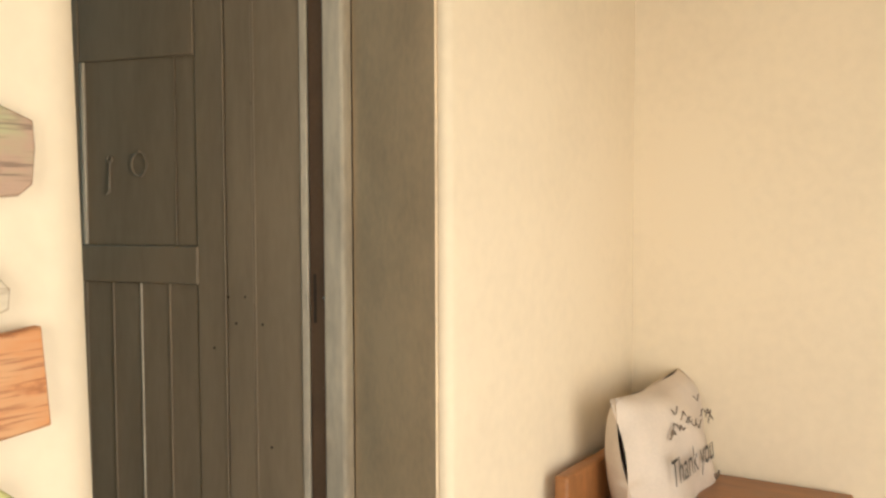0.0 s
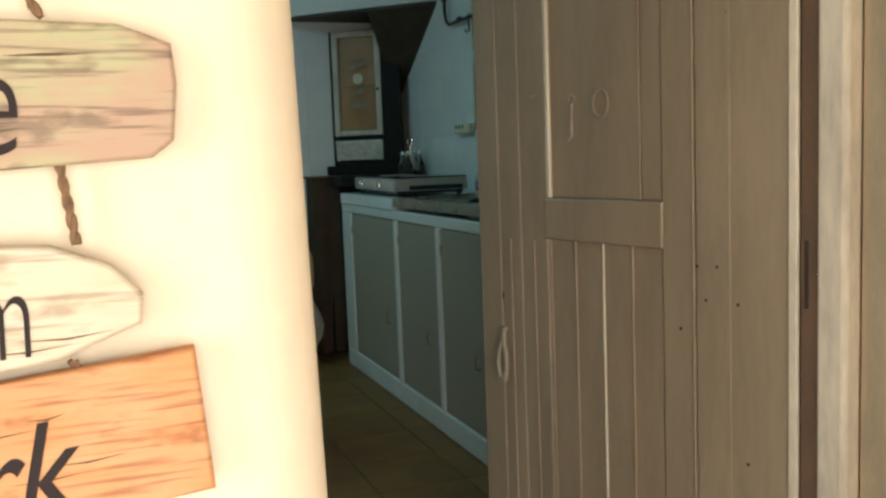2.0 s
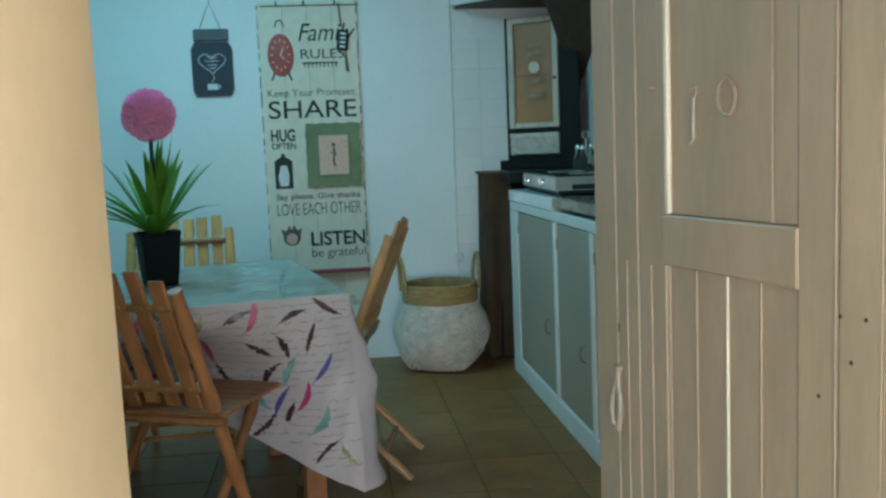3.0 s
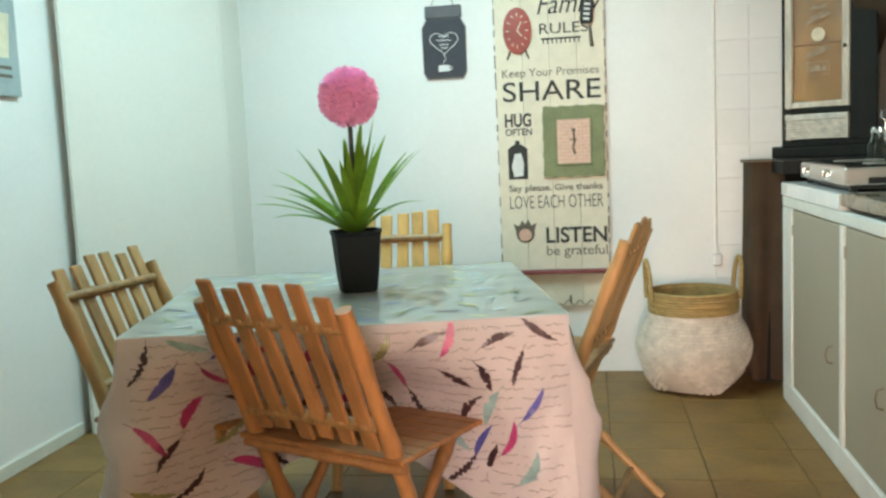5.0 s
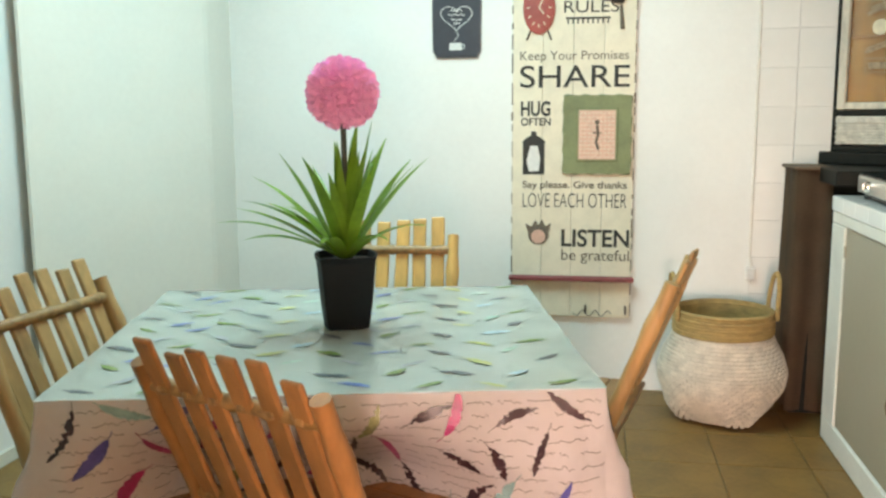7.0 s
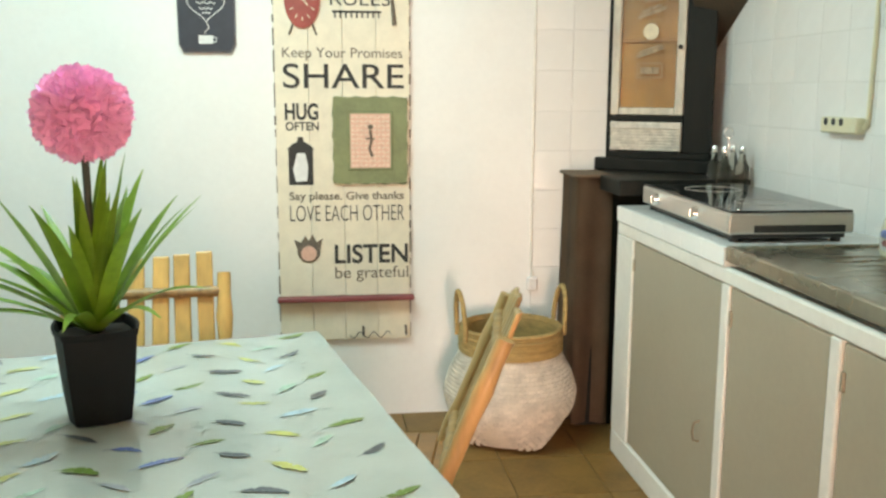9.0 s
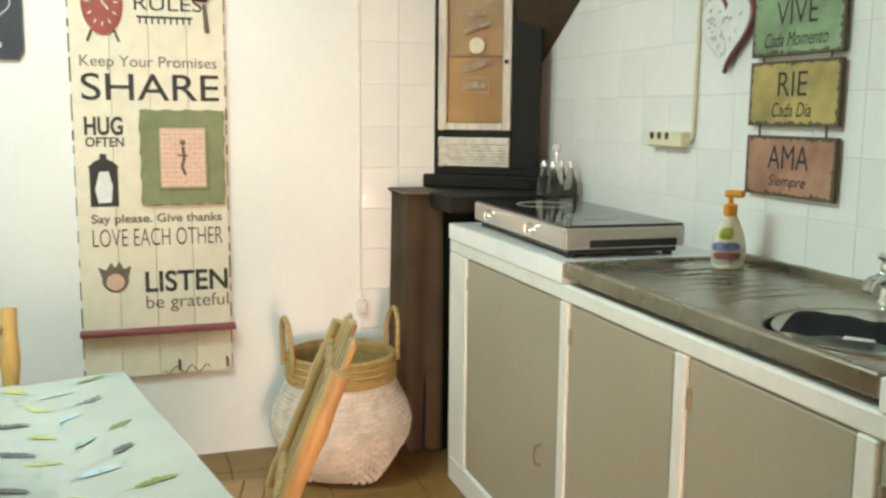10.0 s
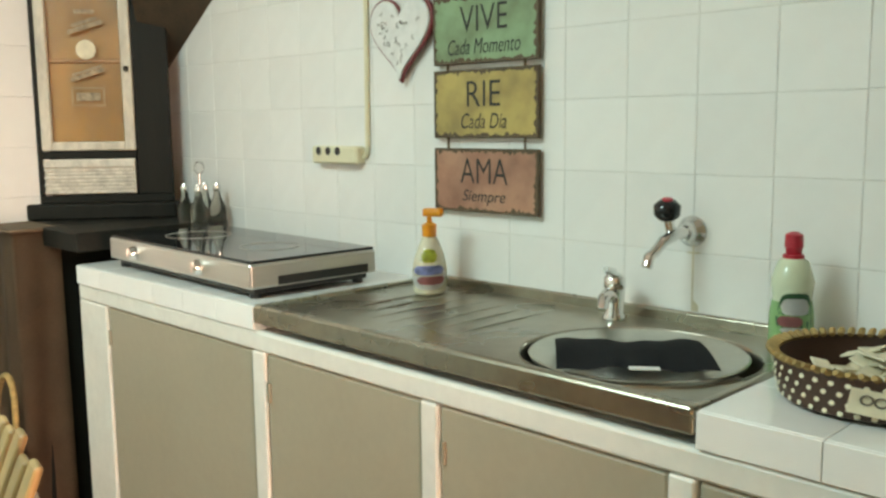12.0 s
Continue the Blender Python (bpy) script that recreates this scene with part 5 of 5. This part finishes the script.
# ---- things on the white wall ----
def long_sign():
    s = thing("long_wall_sign", "tall cream wooden sign with house rules and pictures", "sign", north(0.060, 3.472, 0.0))
    X = lambda px: -0.256 + (px - 905) * 0.00254
    Z = lambda py: 1.486 - (py - 100) * 0.00259
    for i in range(4):
        a, b = -0.253 + 0.1265 * i, -0.253 + 0.1265 * (i + 1)
        part("plank", boxed(a + 0.0006, b - 0.0006, 0.322, 1.892, 0, 0.018, 0.002), M_board, s)
    rnd = random.Random(14)
    for x in (-0.2535, 0.2535):
        z = 0.33
        while z < 1.88:
            ln = rnd.uniform(0.02, 0.09)
            w = rnd.uniform(0.0012, 0.0035)
            part("worn_edge", boxed(x - w, x + w, z, min(z + ln, 1.89), 0.0165, 0.0189, 0.0008), M_ink2, s)
            z += ln + rnd.uniform(0.012, 0.06)
    f = 0.0185
    at = lambda px, py: pose(X(px - (py - 100) * 0.022), Z(py), f)
    K = 0.00254
    for text, px, py, w, h, mat, sh, bold in (("Family", 1042, 9, 116, 46, M_ink, 0.3, 0.0), ("RULES", 1032, 46, 88, 19, M_ink, 0, 0.0), ("Keep Your Promises", 1007, 124, 176, 19, M_ink2, 0, 0.0),
                                              ("SHARE", 1009, 155, 178, 36, M_ink, 0, 0.004), ("HUG", 947, 206, 49, 25, M_ink, 0, 0.03), ("OFTEN", 948, 227, 49, 13, M_ink, 0, 0.02),
                                              ("Say please. Give thanks", 1015, 331, 172, 16, M_ink2, 0, 0.02), ("LOVE EACH OTHER", 1016, 355, 172, 24, M_ink, 0, -0.01), ("LISTEN", 1053, 417, 112, 30, M_ink, 0, 0.022),
                                              ("be grateful", 1054, 448, 112, 24, M_ink2, 0, 0.0)):
        writing(text, w * K, h * K, mat, s, at(px, py), shear=sh, bold=bold)
    bm = bmesh.new()
    x0, x1, z = X(992), X(1064), Z(64)
    box(bm, x0, x1, z - 0.004, z + 0.004, f, f + 0.0008)
    for i in range(9):
        x = x0 + (x1 - x0) * (i + 0.5) / 9
        box(bm, x - 0.003, x + 0.003, z - 0.022, z - 0.004, f, f + 0.0008)
    part("comb_print", bm, M_ink, s)
    # red alarm clock
    ck = part("clock_picture", lathe(bmesh.new(), [(0.066, 0), (0.066, 0.008), (0.058, 0.012), (0.004, 0.012)], 36, pose(X(949), Z(47), f) @ Matrix.Diagonal((1, 1.62, 1, 1))), M_red, s, "faded red alarm clock cut-out")
    for k in range(12):
        a = k * math.tau / 12
        part("clock_mark", boxed(-0.002, 0.002, -0.007, 0.007, 0, 0.0008, m=pose(X(949) + 0.045 * math.sin(a), Z(47) + 0.073 * math.cos(a), f + 0.0125) @ Matrix.Rotation(-a, 4, "Z")), M_cream2, ck)
    for ln, turn in ((0.045, -25), (0.032, -140)):
        part("clock_hand", boxed(-0.0025, 0.0025, 0, ln, 0, 0.0008, m=pose(X(949), Z(47), f + 0.0125, 0, 0, turn)), M_cream2, ck)
    part("clock_ring", tube(bmesh.new(), [(X(949) + 0.02 * math.cos(a), Z(-6) + 0.012 + 0.026 * math.sin(a), f + 0.004) for a in np.linspace(-0.3, 3.5, 13)], 0.003, 6), M_ink2, ck)
    for p0, p1 in ((929, 935), (969, 963)):
        part("clock_foot", tube(bmesh.new(), [(X(p0), Z(97), f + 0.004), (X(p1), Z(82), f + 0.004)], 0.004, 6), M_ink2, ck)
    # dark key-shaped tag hanging from a peg
    bm = box(bmesh.new(), -0.030, 0.030, -0.062, 0.045, 0, 0.012, 0.012)
    k = part("dark_tag", bm, M_ink, s, "dark hanging tag with pale lettering", m=pose(X(1076), Z(18), f + 0.001, 0, 0, -6))
    bm = bmesh.new()
    for i in range(4):
        box(bm, -0.014, 0.014, -0.046 + i * 0.022, -0.036 + i * 0.022, 0.012, 0.0127)
    part("tag_bars", bm, M_chalk, k)
    part("peg_rail", boxed(X(912), X(1110), Z(-50), Z(-47), f, f + 0.001), M_ink2, s)
    for px in (945, 1000, 1062):
        part("peg", tube(bmesh.new(), [(X(px), Z(-52), f), (X(px), Z(-50), f + 0.018), (X(px), Z(-57), f + 0.022)], 0.004, 6), M_darkiron, s)
    part("tassel", tube(bmesh.new(), [(X(1080), Z(45), f + 0.002), (X(1083), Z(82), f + 0.004)], [0.006, 0.009], 8), M_ink2, s)
    part("tag_string", tube(bmesh.new(), [(X(1070), Z(-52), f + 0.01), (X(1074), Z(-5), f + 0.008)], 0.004, 6), M_ink2, s)
    # green wavy frame with a pink sheet
    def wavy(w, h, amp, n=80):
        pts = []
        for i in range(n):
            q = i / n * 4
            sd, u = int(q), q - int(q)
            wv = amp * (math.sin(u * math.pi * 8))
            if sd == 0: pts.append((-w + 2 * w * u, -h + wv))
            elif sd == 1: pts.append((w - wv, -h + 2 * h * u))
            elif sd == 2: pts.append((w - 2 * w * u, h - wv))
            else: pts.append((-w + wv, h - 2 * h * u))
        return pts
    c = at(1049, 248)
    fr = part("green_frame", prism(bmesh.new(), wavy(0.140, 0.163, 0.0045), 0, 0.014, c, 0.004), M_green, s, "sage green wavy picture frame")
    part("frame_lip", boxed(-0.086, 0.086, -0.112, 0.112, 0.0135, 0.018, 0.003, m=c), M_green, fr)
    part("pink_sheet", boxed(-0.076, 0.076, -0.102, 0.102, 0.018, 0.0188, m=c), M_pinkpaper, fr, "pink patterned sheet")
    bm = bmesh.new()
    for r in range(12):
        for q in range(9):
            x, y = -0.066 + q * 0.0165, -0.092 + r * 0.0165
            box(bm, -0.0055, 0.0055, -0.0016, 0.0016, 0.0189, 0.0194, m=c @ pose(x, y, 0, 0, 0, 30 if (r + q) % 2 else -30))
    part("chevron_print", bm, M_cream2, fr)
    bm = bmesh.new()
    tube(bm, [tuple(c @ Vector(v)) for v in ((0, 0.04, 0.0195), (0.004, 0.0, 0.0195), (-0.004, -0.03, 0.0195), (0.006, -0.06, 0.0195))], 0.005, 6)
    box(bm, -0.018, 0.018, 0.005, 0.011, 0.019, 0.0205, m=c)
    lathe(bm, [(0.010, 0), (0.008, 0.001)], 12, c @ pose(0.0, 0.052, 0.019))
    part("key_print", bm, M_ink2, fr)
    # lantern picture
    c = at(946, 278)
    bm = prism(bmesh.new(), [(-0.052, 0.045), (0.052, 0.045), (0.030, 0.066), (0.012, 0.074), (0.010, 0.092), (-0.010, 0.092), (-0.012, 0.074), (-0.030, 0.066)], 0, 0.0008, c)
    box(bm, -0.046, 0.046, -0.090, 0.046, 0.0, 0.0006, m=c)
    ln = part("lantern_print", bm, M_ink, s)
    part("lantern_pane", prism(bmesh.new(), [(-0.014, 0.03), (0.016, 0.032), (0.028, -0.02), (0.022, -0.075), (-0.02, -0.078), (-0.030, -0.03)], 0.0009, 0.0013, c), M_chalk, ln)
    # little crowned face
    c = at(958, 412)
    bm = lathe(bmesh.new(), [(0.044, 0), (0.043, 0.004), (0.034, 0.006), (0.003, 0.006)], 24, c)
    prism(bm, [(-0.044, 0.01), (-0.056, 0.046), (-0.03, 0.034), (-0.012, 0.062), (0.0, 0.04), (0.014, 0.066), (0.03, 0.036), (0.054, 0.05), (0.044, 0.01)], 0, 0.005, c)
    cp = part("cup_picture", bm, M_ink2, s, "small brown round emblem with spikes")
    part("cup_face", lathe(bmesh.new(), [(0.030, 0), (0.030, 0.0006)], 20, c @ pose(0, -0.008, 0.0062)), M_pinkpaper, cp)
    # red rail and the foot below it
    part("red_rail", boxed(-0.262, 0.266, Z(487), Z(480), 0.018, 0.062, 0.004), M_redrail, s, "dark red shelf rail")
    for px in (1032, 1098):
        bm = tube(bmesh.new(), [(X(px), Z(530), f), (X(px), Z(531), f + 0.022), (X(px), Z(541), f + 0.03), (X(px), Z(538), f + 0.04)], 0.0045, 6)
        part("coat_hook", bm, M_darkiron, s)
    bm = bmesh.new()
    tube(bm, [(X(1012 + 3 * i), Z(543 + 5 * math.sin(i * 0.9)), f + 0.001) for i in range(22)], 0.0018, 5)
    part("scroll_print", bm, M_ink, s)


long_sign()


def jar_sign():
    j = thing("jar_wall_sign", "jar-shaped chalkboard sign with a heart and cup", "sign", north(-0.432, 3.472, 1.60))
    body = [(-0.098, -0.14), (-0.082, -0.168), (0.082, -0.168), (0.098, -0.14), (0.100, 0.06), (0.078, 0.10), (-0.078, 0.10), (-0.100, 0.06)]
    part("edge", prism(bmesh.new(), [(x * 1.05, y * 1.04) for x, y in body], 0, 0.010, bevel=0.002), M_slatetop, j)
    part("face", prism(bmesh.new(), body, 0.0098, 0.013, bevel=0.002), M_slate, j)
    part("lid", boxed(-0.088, 0.088, 0.105, 0.165, 0, 0.012, 0.006), M_slatetop, j, "grey jar lid")
    bm = bmesh.new()
    pts = []
    for k in range(37):
        a = k * math.tau / 36
        pts.append((0.0042 * 16 * math.sin(a) ** 3, 0.0036 * (13 * math.cos(a) - 5 * math.cos(2 * a) - 2 * math.cos(3 * a) - math.cos(4 * a)) - 0.005, 0.0135))
    tube(bm, pts, 0.002, 5)
    for i, (w, y) in enumerate(((0.05, 0.022), (0.07, 0.004), (0.045, -0.016), (0.03, -0.032))):
        tube(bm, [(-w / 2 + w * q / 8, y + 0.004 * math.sin(q * 2.2 + i), 0.0135) for q in range(9)], 0.0022, 5)
    tube(bm, [(0.0 + 0.008 * math.sin(q * 0.8), -0.07 - 0.006 * q, 0.0135) for q in range(7)], 0.0016, 5)
    part("chalk_drawing", bm, M_chalk, j)
    bm = box(bmesh.new(), -0.030, 0.022, -0.142, -0.112, 0.013, 0.0145, 0.002)
    tube(bm, [(0.022, -0.117, 0.014), (0.034, -0.121, 0.014), (0.033, -0.133, 0.014), (0.022, -0.137, 0.014)], 0.0025, 5)
    part("cup_drawing", bm, M_chalk, j)
    part("wire", tube(bmesh.new(), [(-0.06, 0.155, 0.006), (0.0, 0.30, 0.003), (0.055, 0.155, 0.006)], 0.0018, 6), M_darkiron, j)
    part("nail", tube(bmesh.new(), [(0, 0.30, -0.002), (0, 0.302, 0.012)], 0.003, 6), M_darkiron, j)


jar_sign()


def side_picture():
    p = thing("canvas_picture", "blue-grey canvas picture of a cup on the side wall", "picture", pose(-1.849, 2.06, 1.53, 90, 0, 90))
    part("canvas", boxed(-0.19, 0.19, -0.175, 0.175, 0, 0.02, 0.003), M_picture, p)
    part("cup_shape", prism(bmesh.new(), [(0.06, -0.04), (0.13, -0.04), (0.15, 0.12), (0.04, 0.12)], 0.0202, 0.0208), M_cream2, p)
    bm = bmesh.new()
    for y in (-0.08, -0.11):
        box(bm, 0.03, 0.14, y, y + 0.012, 0.0202, 0.0207)
    part("lettering_bars", bm, M_ink2, p)


side_picture()

c = thing("wall_cable", "white cable running down the wall edge of the tiles", "cable")
part("cable", tube(bmesh.new(), [(0.800, 3.469, 2.49), (0.801, 3.469, 1.2), (0.800, 3.469, 0.60), (0.806, 3.462, 0.56), (0.80, 3.462, 0.53)], 0.0055, 8), M_ctr, c)
part("plug", boxed(0.785, 0.825, 3.450, 3.474, 0.50, 0.555, 0.006), M_chalk, c)


# ---- hall ----
def hall_sign():
    h = thing("hanging_driftwood_sign", "four painted driftwood boards roped together on the hall wall", "sign", north(-0.40, -0.966, 0.0))
    boards = (
        ([(-0.30, 1.075), (-0.10, 1.070), (0.10, 1.076), (0.236, 1.083), (0.250, 1.094), (0.254, 1.13), (0.252, 1.156), (0.22, 1.168), (0.0, 1.174), (-0.30, 1.172)], M_mint, "green weathered board reading live", "live", 0.094, 0.070, (0.112, 1.123), -1, 0.10, -0.010),
        ([(-0.30, 0.940), (0.05, 0.942), (0.17, 0.957), (0.222, 0.976), (0.224, 0.996), (0.205, 1.016), (0.17, 1.030), (0.06, 1.036), (-0.30, 1.032)], M_grey, "white weathered board reading dream", "dream", 0.125, 0.060, (0.093, 0.990), 1, 0.08, -0.012),
        ([(-0.30, 0.828), (0.02, 0.838), (0.262, 0.858), (0.254, 0.957), (0.02, 0.936), (-0.30, 0.926)], M_rust, "orange weathered board reading work", "work", 0.145, 0.060, (0.107, 0.885), 5, 0.40, 0.006),
        ([(-0.30, 0.70), (0.16, 0.706), (0.205, 0.722), (0.224, 0.765), (0.221, 0.797), (0.205, 0.811), (0.12, 0.812), (-0.30, 0.800)], M_lime, "lime weathered board", "", 0, 0, (0, 0), 0, 0, 0),
    )
    for i, (pts, mat, lab, text, w, hh, (tx, tz), tilt, sh, bold) in enumerate(boards):
        z0 = 0.004 + 0.001 * i
        bm = prism(bmesh.new(), pts, z0, z0 + 0.013, bevel=0.003)
        b = part("board", bm, mat, h, lab)
        if text:
            writing(text, w, hh, M_writing, b, pose(tx, tz, z0 + 0.0132, 0, 0, tilt), shear=sh, bold=bold)
        else:
            bm = bmesh.new()
            for k in range(5):
                box(bm, -0.05 + k * 0.045, -0.022 + k * 0.045, 0.735, 0.765, z0 + 0.0132, z0 + 0.0138)
            part("lettering_bars", bm, M_writing, b)
        rnd = random.Random(i)
        bm = bmesh.new()
        zc = sum(p[1] for p in pts) / len(pts)
        for k in range(9):
            y = zc + rnd.uniform(-0.036, 0.034)
            x = rnd.uniform(-0.05, 0.16)
            ln = rnd.uniform(0.02, 0.06)
            tube(bm, [(x, y, z0 + 0.0128), (x + ln / 2, y + rnd.uniform(-0.001, 0.001), z0 + 0.013), (x + ln, y + 0.002, z0 + 0.0128)], [0.0003, 0.0007, 0.0003], 4)
        part("cracks", bm, M_plaqueedge, b)["kind"] = "stuff"
    for a, b in (((0.108, 1.30), (0.176, 1.172)), ((0.180, 1.080), (0.186, 1.030)), ((0.178, 0.955), (0.188, 0.94)), ((0.195, 0.86), (0.190, 0.806))):
        bm = bmesh.new()
        A, B = Vector((*a, 0.010)), Vector((*b, 0.008))
        n = max(4, int((A - B).length / 0.004))
        for ph in (0, math.pi):
            tube(bm, [tuple(A.lerp(B, q / n) + Vector((0.0016 * math.cos(q * 1.1 + ph), 0, 0.0016 * math.sin(q * 1.1 + ph)))) for q in range(n + 1)], 0.0022, 5)
        part("rope", bm, M_rope, h)
    bm = bmesh.new()
    for k in range(7):
        r = 0.045 - 0.005 * k
        tube(bm, [(0.10 + r * math.cos(a) * 1.3, 1.252 + r * math.sin(a), 0.012 + 0.003 * k + 0.004 * math.sin(3 * a + k)) for a in np.linspace(0, math.tau, 25)], 0.0065, 6)
    part("rope_knot", bm, M_cream2, h, "cream rope rosette")


hall_sign()


def bench_and_cushion():
    b = thing("hall_bench", "dark wooden bench against the hall wall", "bench", pose(1.15, -1.26, 0))
    part("seat", boxed(-0.20, 0.29, -0.22, 0.22, 0.40, 0.44, 0.006), M_seat, b)
    for x in (-0.18, 0.23):
        for y in (-0.20, 0.16):
            part("leg", boxed(x, x + 0.05, y, y + 0.05, 0, 0.40, 0.004), M_seat, b)
    part("backrest", boxed(-0.20, 0.29, 0.23, 0.26, 0.40, 0.53, 0.006), M_seat, b)
    c = thing("cushion", "cream cushion with scribbled print standing on the bench", "cushion", pose(1.25, -1.115, 0.515, 80, 0, 0))
    bm = bmesh.new()
    n = 24
    for sgn in (1, -1):
        g = []
        for i in range(n + 1):
            row = []
            for j in range(n + 1):
                u, v = i / n * 2 - 1, j / n * 2 - 1
                puff = 0.075 * max(0, (1 - u ** 4) * (1 - v ** 4)) ** 0.6
                row.append(bm.verts.new((0.21 * u * (1 - 0.045 * (1 - v * v)), 0.165 * v * (1 - 0.07 * (1 - u * u)), sgn * (puff + 0.006 * math.sin(u * 6 + v * 4)))))
            g.append(row)
        for i in range(n):
            for j in range(n):
                bm.faces.new((g[i][j], g[i + 1][j], g[i + 1][j + 1], g[i][j + 1]))
    bmesh.ops.remove_doubles(bm, verts=bm.verts[:], dist=0.0015)
    part("cover", bm, M_cushion, c)
    writing("Thank you", 0.27, 0.07, M_ink, c, pose(-0.03, -0.01, 0.084), shear=0.25)
    rnd = random.Random(9)
    bm = bmesh.new()
    for k in range(26):
        x, y = rnd.uniform(-0.17, 0.15), rnd.choice((rnd.uniform(0.05, 0.12), rnd.uniform(-0.12, -0.07)))
        z = 0.075 * max(0, (1 - (x / 0.21) ** 4) * (1 - (y / 0.165) ** 4)) ** 0.6 + 0.005
        tube(bm, [(x + 0.012 * q, y + 0.008 * math.sin(q * 2 + k), z) for q in range(4)], 0.0016, 4)
    part("scribble_print", bm, M_ink2, c)["kind"] = "stuff"


bench_and_cushion()


# ---- tiles, last ----
def shared_tiles(parent, name, mat, spots, sx, sy, sz, bevel=0.0025):
    me = bpy.data.meshes.new(name)
    bm = boxed(-sx / 2, sx / 2, -sy / 2, sy / 2, -sz / 2, sz / 2, bevel, seg=1)
    bmesh.ops.recalc_face_normals(bm, faces=bm.faces[:])
    bm.to_mesh(me)
    bm.free()
    me.materials.append(mat)
    for m in spots:
        ob = new(name, me)
        ob.parent = parent
        ob.matrix_basis = m


rnd = random.Random(21)
east_wall, north_wall, ground = bpy.data.objects["wall_east"], bpy.data.objects["wall_north"], bpy.data.objects["floor"]
spots = [pose(1.4865, 1.242 + 0.151 * (j - 5.5), 0.955 + 0.1455 * k, rnd.uniform(-0.12, 0.12), rnd.uniform(-0.15, 0.15), rnd.uniform(-0.15, 0.15)) for j in range(0, 21) for k in range(0, 11) if not (j > 16 and k > 5 and 1.242 + 0.151 * (j - 5.5) > 2.88)]
shared_tiles(east_wall, "tile", M_tile, spots, 0.007, 0.1496, 0.1441, 0.0012)
spots = [pose(0.80 + 0.0765 + 0.1525 * j, 3.4725, 0.0525 + 0.155 * k, rnd.uniform(-0.12, 0.12), rnd.uniform(-0.12, 0.12), 0) for j in range(0, 4) for k in range(0, 12) if 0.0525 + 0.155 * k < 1.72]
shared_tiles(north_wall, "tile", M_tile, spots, 0.1510, 0.007, 0.1536, 0.0012)
spots = [pose(-1.70 + 0.305 * i, -0.24 + 0.305 * j, -0.006, 0, 0, 90 * rnd.randrange(4)) for i in range(0, 10) for j in range(0, 13)]
shared_tiles(ground, "tile", M_floor, spots, 0.301, 0.301, 0.012, 0.002)
